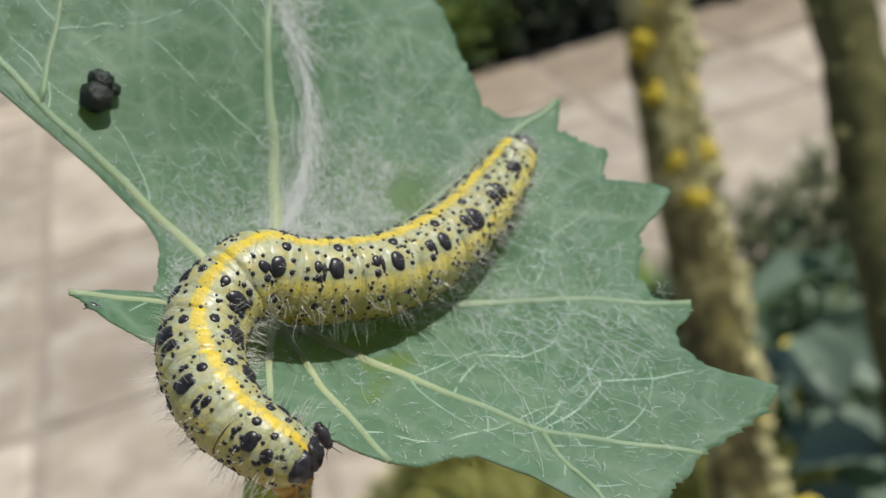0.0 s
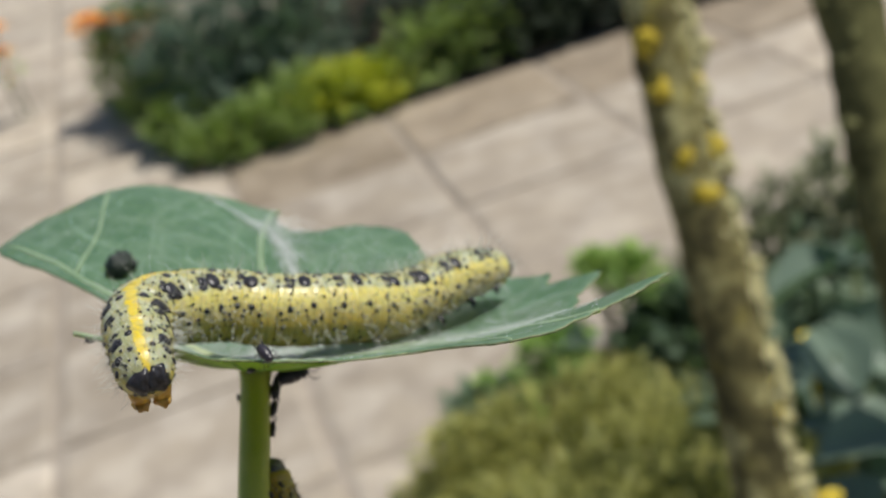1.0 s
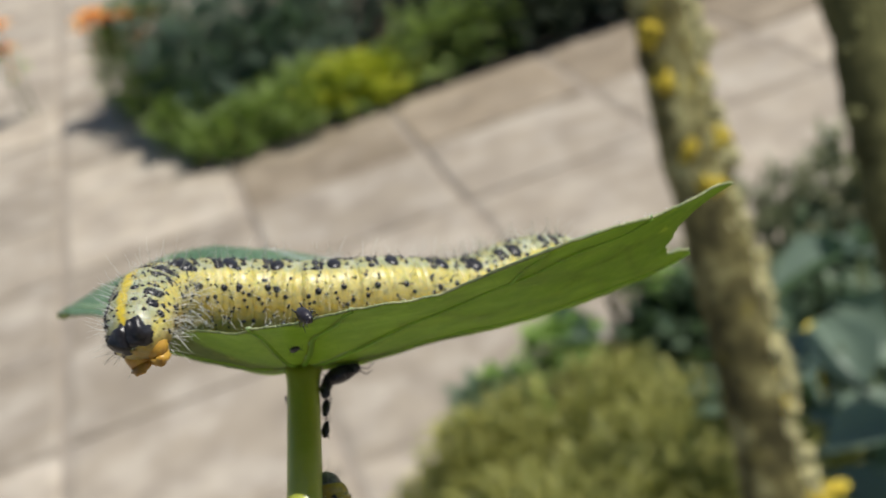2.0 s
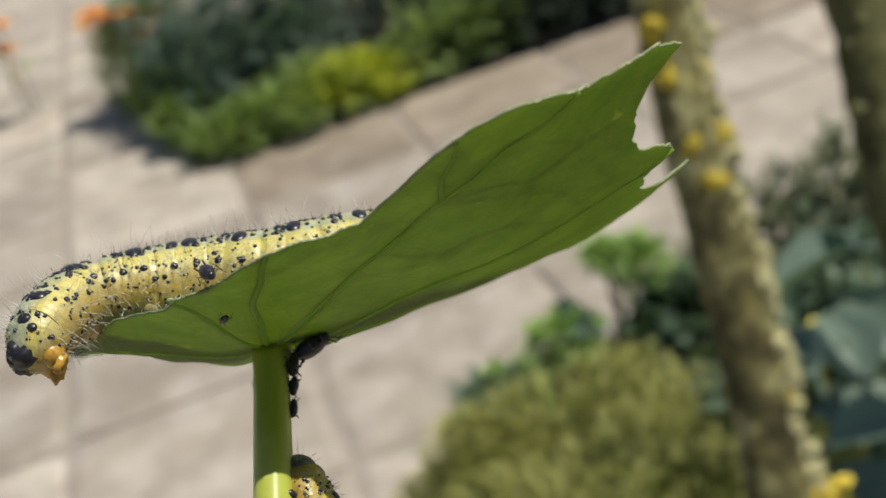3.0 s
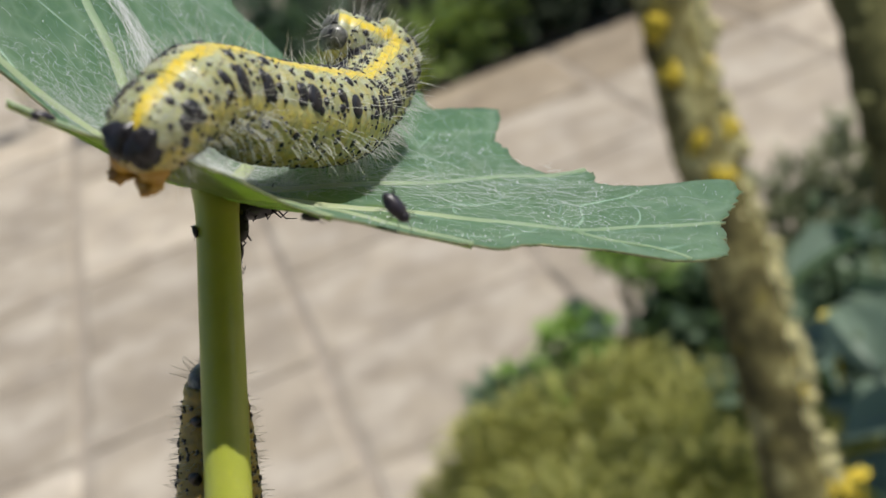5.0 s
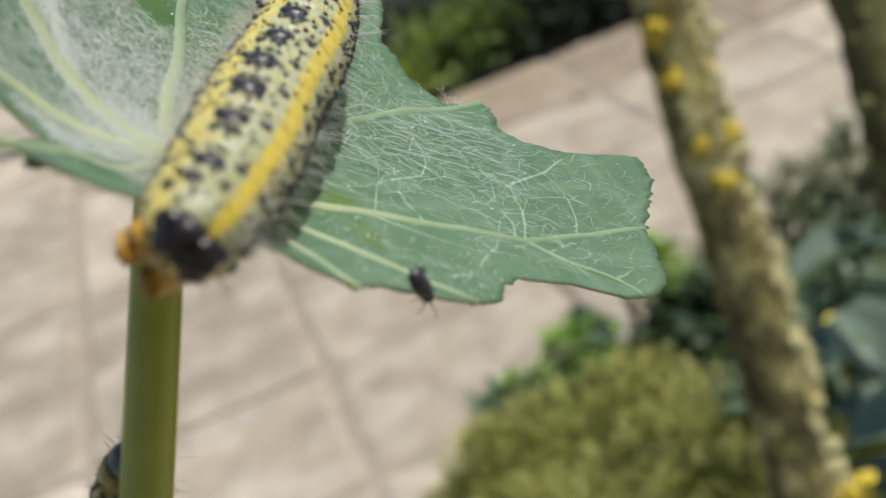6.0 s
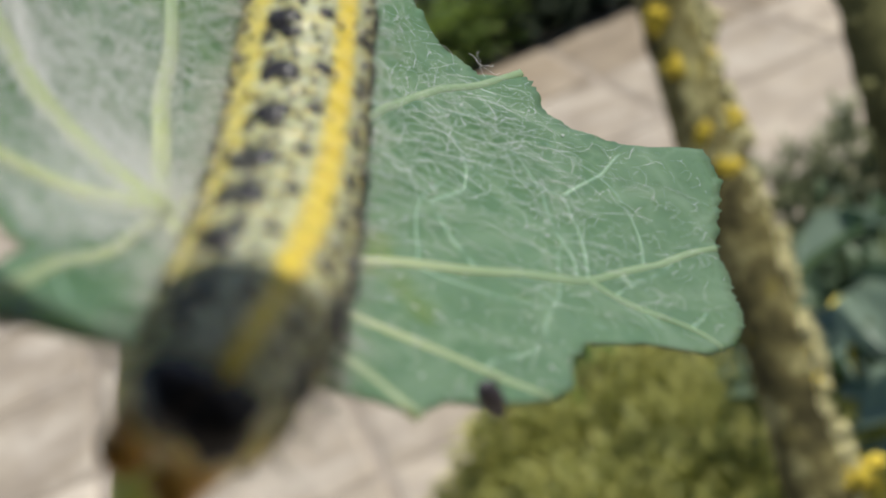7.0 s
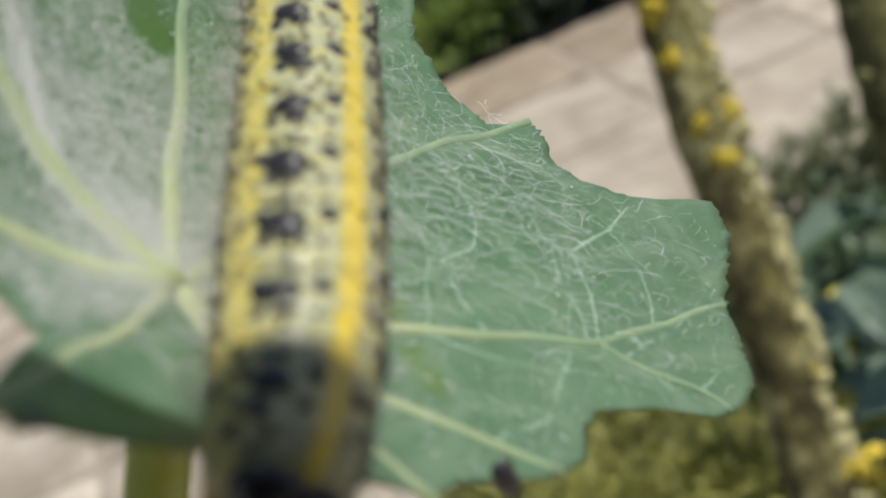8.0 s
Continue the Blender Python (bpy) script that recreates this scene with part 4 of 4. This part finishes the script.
def lay_body(ctrl, up, twist=(0, 0, 0)):
    """Poses of the body rings along a line of points in mm, head first; up is the back's side at the middle, twist the roll of middle, rear and head end."""
    pts = spline(ctrl)
    acc = [0.0]
    for a, b in zip(pts[:-1], pts[1:]):
        acc.append(acc[-1] + (b - a).length)
    n = len(pts)
    tang = [(pts[max(i - 2, 0)] - pts[min(i + 2, n - 1)]).normalized() for i in range(n)]
    ups = [None] * n
    mid = n // 2
    u = Vector(up)
    ups[mid] = (u - tang[mid] * u.dot(tang[mid])).normalized()
    for rng, step in ((range(mid + 1, n), -1), (range(mid - 1, -1, -1), 1)):
        for i in rng:
            p = ups[i + step]
            ups[i] = (p - tang[i] * p.dot(tang[i])).normalized()
    poses = []
    for st in STATIONS:
        s, i = st * acc[-1], 0
        while i < n - 1 and acc[i + 1] < s:
            i += 1
        x, z = tang[i], ups[i]
        y = z.cross(x)
        m = Matrix(((x.x, y.x, z.x, 0), (x.y, y.y, z.y, 0), (x.z, y.z, z.z, 0), (0, 0, 0, 1)))
        f = min(1, max(0, (st - 0.5) / 0.35))
        poses.append(Matrix.Translation(pts[i] * MM) @ m @ Matrix.Rotation(radians(twist[0] + (twist[1] - twist[0]) * f + twist[2] * min(1, max(0, (0.42 - st) / 0.3))), 4, 'X'))
    return poses


crawler, crawler_segs = caterpillar("caterpillar", "yellow-green caterpillar with black spots and pale hairs on the leaf", 31, BODY)
climber, climber_segs = caterpillar("caterpillar", "black-spotted caterpillar clinging to the leaf stalk, leaf shade in its olive-brown colour", 57, BODY_SHADED, 0.93, 0.45)
OUT = Matrix.Rotation(radians(-15), 3, STALK_DIR) @ Vector((1.36, 2.01, -1.69)).normalized()
for seg, m in zip(climber_segs, lay_body([STALK_DIR * d + OUT * (1.6 if d < 11 else 2.6) for d in (9.7, 13, 19, 27, 35, 43, 51)], OUT)):
    seg.matrix_basis = m


# ---------------------------------------------------------------- aphids, frass, silk
def aphid(label, at, heading, up, size):
    """A plump aphid: pear-shaped body, six legs, two feelers and two tail tubes."""
    ob = thing("aphid", label, "aphid", group="aphids on the leaf")
    s = Soup()
    s.ball(Vector((-.15, 0, .38)) * size * MM, .72 * size * MM, .38 * size * MM, .35 * size * MM, None, 14, 10)
    s.ball(Vector((.42, 0, .38)) * size * MM, .30 * size * MM, .27 * size * MM, .24 * size * MM, None, 12, 8)
    part("body", s.mesh("body", APHID), ob)
    for side in (1, -1):
        for x, dx in ((.35, .45), (.1, .05), (-.1, -.5)):
            s = Soup()
            s.tube([Vector((x, side * .25, .3)) * size * MM, Vector((x + dx * .5, side * .50, .42)) * size * MM, Vector((x + dx * .8, side * .62, 0)) * size * MM], [.034 * size * MM, .026 * size * MM, .016 * size * MM], 5)
            part("leg", s.mesh("leg", APHID), ob)
        s = Soup()
        s.tube([Vector((.62, side * .1, .45)) * size * MM, Vector((.9, side * .3, .7)) * size * MM, Vector((1.2, side * .45, .6)) * size * MM], [.03 * size * MM, .022 * size * MM, .012 * size * MM], 5)
        part("feeler", s.mesh("feeler", APHID), ob)
        s = Soup()
        s.tube([Vector((-.5, side * .22, .55)) * size * MM, Vector((-.8, side * .28, .75)) * size * MM], [.05 * size * MM, .04 * size * MM], 6)
        part("tail_tube", s.mesh("tail_tube", APHID), ob)
    z = Vector(up).normalized()
    x = (Vector(heading) - z * Vector(heading).dot(z)).normalized()
    y = z.cross(x)
    m = Matrix(((x.x, y.x, z.x, 0), (x.y, y.y, z.y, 0), (x.z, y.z, z.z, 0), (0, 0, 0, 1)))
    return ob, Matrix.Translation(Vector(at) * MM) @ m


RIDERS = []
for label, at, heading, up, size in (
        ("large black aphid under the leaf beside the stalk", (2.7, 0.5, -0.6), (1.0, 0.35, 0.05), (0.05, 0.15, -1.0), 1.85),
        ("black aphid at the stalk top", (1.35, -1.0, -1.6), (-0.1, 0.7, 0.7), (0.9, 0.3, -0.2), 1.15),
        ("small black aphid on the stalk", (1.45, -2.0, -2.9), (0.1, -0.7, -0.7), (0.9, 0.3, -0.3), 0.9),
        ("small black aphid low on the stalk", (1.6, -3.1, -4.0), (-0.1, 0.7, 0.7), (0.9, 0.3, -0.3), 0.85),
        ("black aphid on the leaf's nibbled edge", (7.0, -9.5, 5.30), (0.75, -0.65, -0.25), (0.1, -0.5, 0.85), 1.15),
        ("small black aphid under the leaf", (3.8, -6.7, 3.15), (0.8, -0.3, 0.1), (0.0, -0.5, -0.8), 0.62),
        ("tiny black aphid under the leaf tip", (-9.6, -6.2, 5.9), (0.9, 0.1, 0.1), (0.0, -0.4, -0.9), 0.7),
        ("tiny black aphid on the stalk", (-0.72, -2.2, -1.75), (0.1, -0.7, -0.7), (-0.9, -0.1, -0.3), 0.45)):
    RIDERS.append(aphid(label, at, heading, up, size))

for k, (x, y, h, r) in enumerate(((-16.7, 8.6, 1.0, 1.2), (-17.0, 9.9, 0.95, 0.95), (-16.2, 9.9, 0.8, 0.62))):
    s = Soup()
    s.ball((0, 0, 0), r * MM, r * .85 * MM, r * .95 * MM, None, 18, 12, 0.22)
    ob = tagged(new("frass_pellet", s.mesh("frass_pellet", FRASS)), "dark green-black lumpy dropping on the leaf", "dropping", "droppings on the leaf")
    RIDERS.append((ob, Matrix.Translation(on_leaf(x, y, h))))


def silk():
    """Curled silk threads spun over the blade, thick beside the long veins; some white bits stand in for glints and
    sheen.
    """
    rnd = random.Random(77)
    s = Soup()

    def thread(x, y, d, length, turn, wander, r, lift):
        step, pts = length / 9, []
        for k in range(10):
            a = math.degrees(math.atan2(y, x))
            a = a + 360 if a < -151 else a
            if math.hypot(x, y) > reach(a) - 0.5 or math.hypot(x - 5.05, y - 14.1) < 1.6:
                break
            pts.append(on_leaf(x, y, 0.16 + lift * math.sin(math.pi * (k + .5) / 10)))
            x, y = x + math.cos(d) * step, y + math.sin(d) * step
            d += turn + rnd.gauss(0, wander)
        if len(pts) > 3:
            s.tube(pts, [r * MM] * len(pts), 4, 0.4, cap=False)

    # tiny white beads that paint in bright sparkle on the blade
    for _ in range(800):
        a, q = rnd.uniform(-60, 200), rnd.uniform(0.15, 0.97) ** 0.6
        q *= reach(a)
        s.ball(on_leaf(q * math.cos(radians(a)), q * math.sin(radians(a)), 0.17), *[rnd.uniform(0.018, 0.042) * (2.0 if rnd.random() < .12 else 1) * MM] * 3, None, 6, 4)
    # short white dashes that paint in sun glints along the blade
    for _ in range(420):
        a, q = rnd.uniform(-60, 200), rnd.uniform(0.1, 0.97) ** 0.6
        q *= reach(a)
        thread(q * math.cos(radians(a)), q * math.sin(radians(a)), rnd.uniform(0, 6.28), rnd.uniform(0.25, 0.8), 0, 0.15, rnd.uniform(0.008, 0.016), 0.1)
    # the thick strand beside the long vein
    rope = [(-19, 28.4), (-13.7, 25.6), (-9.6, 24.0), (-7.6, 22.2), (-5.5, 19.4), (-4.1, 16.6), (-3.1, 13.6), (-2.6, 10.6), (-2.6, 8.4), (-2.6, 6.4)]
    for k in range(len(rope) - 1):
        (x0, y0), (x1, y1) = rope[k], rope[k + 1]
        d = math.atan2(y1 - y0, x1 - x0)
        for _ in range(34 if k < 2 else 60):
            t, w = rnd.random(), rnd.gauss(0, 0.16 if rnd.random() < .6 else 0.5)
            thread(x0 + (x1 - x0) * t - math.sin(d) * w, y0 + (y1 - y0) * t + math.cos(d) * w, d + rnd.gauss(0, .10), rnd.uniform(1.6, 4), rnd.gauss(0, .03), 0.09, rnd.uniform(0.006, 0.020), rnd.uniform(0.02, 0.25))
    # dense web in the wedge between the two long veins
    for _ in range(3500):
        a, q = radians(rnd.uniform(24, 116) if rnd.random() < .5 else rnd.uniform(62, 116)), 1.2 + 15.5 * rnd.random() ** 1.25
        thread(q * math.cos(a), q * math.sin(a), rnd.uniform(0, 6.28), rnd.uniform(0.9, 3.0), rnd.gauss(0, 0.22), 0.4, rnd.uniform(0.003, 0.010), rnd.uniform(0.03, 0.45))
    # loose strands hanging free across the notch and at a bitten edge
    for c, n, spread, rise in (((-8.8, 25.3), 170, 1.5, 1.4), ((-7.0, 23.2), 70, 1.0, 0.9), ((24.9, 11.8), 5, 0.2, 0.25)):
        for _ in range(n):
            x, y, d = rnd.gauss(c[0], spread), rnd.gauss(c[1], spread), rnd.uniform(0, 6.28)
            z, pts = rnd.uniform(-0.1, rise * 0.5), []
            for k in range(10):
                pts.append(on_leaf(x, y, z))
                x, y, z = x + math.cos(d) * (0.1 + 0.1 * rise), y + math.sin(d) * (0.1 + 0.1 * rise), z + rnd.uniform(-0.4, 1.0) * rise * 0.1
                d += rnd.gauss(0, 0.45)
            s.tube(pts, [rnd.uniform(0.006, 0.016) * MM] * 10, 4, 0.6, cap=False)
    # thin haze round the stalk
    for _ in range(2100):
        a, q = radians(rnd.uniform(15, 205)), 1.0 + 9.5 * rnd.random()
        thread(q * math.cos(a), q * math.sin(a), rnd.uniform(0, 6.28), rnd.uniform(0.8, 2.4), rnd.gauss(0, 0.2), 0.35, rnd.uniform(0.004, 0.008), rnd.uniform(0.03, 0.3))
    # long drawn threads over the broad lobe
    for c, sp in (((13.5, 5), (4, 4)), ((20, 7), (4, 4))):
        for _ in range(85):
            thread(rnd.gauss(c[0], sp[0]), rnd.gauss(c[1], sp[1]), rnd.gauss(-0.75, .35), rnd.uniform(1.6, 4.2), rnd.gauss(0, 0.06), 0.16, rnd.uniform(0.006, 0.013), rnd.uniform(0.05, 0.5))
    # pale threads added on the stalk's narrow side for the waxy leaf's sun sheen
    for _ in range(900):
        a, q = radians(rnd.uniform(95, 205)), 1.0 + 13 * rnd.random()
        thread(q * math.cos(a), q * math.sin(a), rnd.uniform(0, 6.28), rnd.uniform(0.9, 2.6), rnd.gauss(0, 0.2), 0.35, rnd.uniform(0.004, 0.009), rnd.uniform(0.03, 0.3))
    # loose tangles elsewhere
    for n, c, sp, length, wander, r in ((60, (-6, 0.0), (2.4, 2.0), 2.2, 0.7, 0.007), (480, (5.0, 17), (4.6, 4.5), 2.4, 0.8, 0.006), (330, (17.5, 4.5), (5.2, 3.6), 1.6, 0.3, 0.006),
                                        (340, (18, 14), (4, 5), 1.9, 0.4, 0.007), (90, (-18, 14), (6, 8), 1.8, 0.4, 0.0045), (120, (20, -3), (5, 2.6), 1.2, 0.3, 0.0065), (220, (-1, 24), (3.4, 4), 2.2, 0.4, 0.0055), (240, (25, 6), (3, 4.5), 1.3, 0.3, 0.006)):
        for _ in range(n):
            d = rnd.uniform(0, 6.28) if rnd.random() < .6 else rnd.gauss(-0.7, .4)
            thread(rnd.gauss(c[0], sp[0]), rnd.gauss(c[1], sp[1]), d, length * rnd.uniform(0.5, 1.4), rnd.gauss(0, 0.22), wander * 0.8, r * rnd.uniform(0.5, 1.35) * (1.6 if rnd.random() < .12 else 1), rnd.uniform(0.05, 0.4))
    return tagged(new("silk_webbing", s.mesh("silk_webbing", SILK)), "tangle of fine white silk threads on the leaf, with white specks for sun glints", "silk", kind="stuff")


RIDERS.append((silk(), Matrix.Identity(4)))

# ---------------------------------------------------------------- paving stones
rs = random.Random(15)
pool = []
for k in range(12):
    w, d = 0.522, 0.434
    verts, faces = [], []
    for z, inset in ((-0.03, 0.0), (-0.006, 0.0), (0.0, 0.016)):
        for (a, b) in ((-1, -1), (1, -1), (1, 1), (-1, 1)):
            verts.append((a * (w / 2 - inset) + rs.uniform(-.004, .004), b * (d / 2 - inset) + rs.uniform(-.004, .004), z))
    for j in range(2):
        for i in range(4):
            q = (i + 1) % 4
            faces.append((j * 4 + i, j * 4 + q, (j + 1) * 4 + q, (j + 1) * 4 + i))
    faces.append((8, 9, 10, 11))
    pool.append(make_mesh("slab", verts, faces, SLAB if k < 6 else SLAB_BROWN, smooth=False))
for i in range(-8, 9):
    for j in range(-10, 12):
        a, b = 0.383 + 0.545 * i, -0.228 + 0.455 * j
        if (a > 0.0 and b > 0.0 and a < 3.8 and b < 1.8) or (0.55 < a < 2.4 and -3.6 < b < -1.85):
            continue
        slab = part("slab", pool[rs.randrange(6) + (6 if j == 0 and i >= 0 else 0)], pavement)
        slab.matrix_basis = Matrix.Translation(yard(a, b, rs.uniform(-.004, .003))) @ pose(0, 0, 0, rs.uniform(-.4, .4), rs.uniform(-.4, .4), 9.5 + rs.uniform(-.5, .5))

# ---------------------------------------------------------------- what moves
EARLY = ((9.5, 9.7, 0.7), (6.6, 4.2, 2.9), (2.1, 0.7, 4.6), (-1.2, -0.9, 5.9))
ARCHED = tuple((x, y, z + 0.15) for x, y, z in EARLY)


ROLL = {0: (-34, 2, -10), 0.3: (-34, 2, -10), 0.5: (-34, 2, -6), 0.7: (-32, 4, 0), 1.0: (-32, -6, 4), 1.5: (-30, -22, 12), 1.7: (-30, -26, 12), 2.8: (-28, -40, 8), 3.0: (-28, -42, 8), 3.5: (-8, -22, 6),
        4.0: (-20, -34, 4), 4.2: (-16, -34, 2), 4.5: (-8, -32, 0), 4.7: (-4, -24, 0), 5.8: (8, 10, 0), 6.0: (18, 20, 0), 6.5: (10, -4, 0), 7.0: (2, -4, 0), 7.5: (0, 0, 0), 8.0: (0, 0, 0)}


def motions():
    """The leaf turns on its stalk with all that sits on it; the caterpillar bends ring by ring."""
    rings = [[] for _ in crawler_segs]

    def key_body(t, front, neck, middle, hip, rump, end):
        for rows, m in zip(rings, lay_body([front, neck, *middle, hip, rump, end], (0, 0, 1), ROLL[t])):
            rows.append((t, m))

    key_body(0, (11.8, 20.0, -0.9), (11.1, 16.0, -1.0), EARLY, (-2.3, -6.0, 6.2), (1.3, -11.0, 8.0), (7.8, -13.0, 7.8))
    key_body(0.3, (11.3, 20.3, -0.9), (11.1, 16.0, -1.0), EARLY, (-2.2, -6.2, 6.3), (1.4, -10.8, 7.1), (7.0, -12.6, 5.8))
    key_body(0.5, (12.0, 20.5, -0.9), (11.1, 16.0, -1.0), EARLY, (-2.2, -6.9, 6.8), (1.2, -11.9, 7.0), (4.9, -14.4, 5.1))
    key_body(0.7, (13.0, 20.5, -0.9), (11.1, 16.0, -1.0), EARLY, (-3.6, -6.4, 7.1), (0.1, -12.5, 6.8), (2.3, -14.5, 3.8))
    key_body(1.0, (15.0, 19.5, -0.6), (12.8, 15.4, 0.4), EARLY, (-4.2, -6.3, 7.7), (-1.7, -11.4, 6.8), (0.7, -14.5, 5.1))
    key_body(1.5, (15.6, 19.0, -0.3), (13.2, 15.1, 0.5), EARLY, (-5.0, -5.0, 8.0), (-2.5, -10.6, 8.3), (0.5, -15.4, 6.8))
    key_body(1.7, (15.6, 19.0, -0.3), (13.2, 15.1, 0.5), EARLY, (-4.7, -5.8, 8.1), (-2.2, -11.3, 8.3), (0.7, -16.0, 6.7))
    key_body(2.8, (14.6, 19.0, -0.5), (12.6, 15.1, 0.4), EARLY, (-6.4, -5.7, 8.0), (-6.6, -10.1, 8.2), (-7.4, -13.1, 6.5))
    key_body(3.0, (14.6, 19.0, -0.5), (12.6, 15.1, 0.4), EARLY, (-6.1, -6.0, 8.0), (-5.9, -10.4, 7.7), (-6.3, -13.3, 5.5))
    key_body(3.5, (14.6, 19.0, -0.5), (12.6, 15.1, 0.4), EARLY, (-3.5, -5.8, 7.6), (-3.4, -11.0, 8.2), (-3.8, -14.5, 7.4))
    key_body(4.0, (14.2, 19.0, 0.0), (12.4, 15.1, 0.7), ARCHED, (-4.3, -3.8, 6.9), (-5.4, -7.0, 7.2), (-6.1, -9.7, 5.8))
    key_body(4.2, (13.6, 19.9, -1.0), (12.1, 15.6, 0.2), ARCHED, (-4.7, -2.4, 6.6), (-5.6, -5.7, 6.5), (-5.7, -8.5, 4.9))
    key_body(4.5, (9.3, 15.0, 3.4), (12.0, 16.3, 0.9), EARLY, (-4.2, -2.8, 7.4), (-5.6, -5.7, 6.6), (-6.2, -8.0, 4.2))
    key_body(4.7, (8.2, 15.3, 3.5), (12.8, 17.0, 1.1), EARLY, (-3.2, -3.3, 7.1), (-4.8, -5.9, 6.6), (-5.7, -8.3, 4.8))
    key_body(5.8, (12.2, 17.9, 0.5), (10.2, 14.2, 2.6), ((7.3, 8.9, 4.9), (4.2, 2.4, 6.7), (1.1, -1.8, 7.0)), (-1.9, -5.6, 7.1), (-4.2, -8.8, 6.9), (-6.0, -11.0, 6.8))
    key_body(6.0, (17.8, 21.7, -2.7), (15.5, 18.1, -0.7), ((12.2, 12.9, 1.4), (8.4, 7.2, 2.6), (3.4, 1.1, 3.8)), (-0.6, -4.1, 5.2), (-3.8, -7.9, 6.1), (-5.9, -10.3, 6.1))
    key_body(6.5, (16.0, 20.6, -1.8), (13.7, 17.0, 0.1), ((10.3, 11.8, 2.1), (7.6, 7.6, 2.8), (3.7, 1.7, 3.5)), (-1.2, -4.3, 5.5), (-5.1, -8.2, 7.5), (-7.5, -10.3, 7.9))
    key_body(7.0, (13.8, 18.4, -1.0), (11.6, 14.7, 0.7), ((8.4, 9.3, 2.6), (6.7, 6.2, 2.9), (4.2, 1.8, 3.3)), (-0.3, -3.9, 5.3), (-5.0, -8.2, 7.9), (-8.7, -11.1, 9.5))
    key_body(7.5, (14.4, 21.0, -1.2), (12.2, 17.3, 0.6), ((9.2, 11.9, 2.5), (7.5, 8.7, 3.0), (4.2, 2.8, 4.0)), (-0.1, -3.0, 6.2), (-4.2, -7.4, 8.6), (-7.6, -10.7, 10.4))
    key_body(8.0, (14.0, 21.7, -1.2), (11.9, 17.9, 0.6), ((8.9, 12.5, 2.6), (7.4, 9.3, 3.0), (3.5, 2.7, 4.6)), (0.3, -2.5, 5.9), (-2.9, -7.0, 7.4), (-5.7, -10.6, 8.3))
    for seg, rows in zip(crawler_segs, rings):
        walk(seg, rows)
    walk(casing, PATH)
    for ob in (leaf, crawler):
        walk(ob, LEAF)
    slide = Matrix.Translation(STALK_DIR * 5 * MM)
    creep = lambda t: Matrix.Translation(STALK_DIR * -2.2 * MM * max(0.0, min(1.0, (1.4 - t) / 0.8)))
    walk(climber, [(t, p @ slide if t > 5 else p @ creep(t)) for t, p in LEAF])
    for ob, m in RIDERS:
        walk(ob, [(t, p @ m) for t, p in LEAF])


motions()
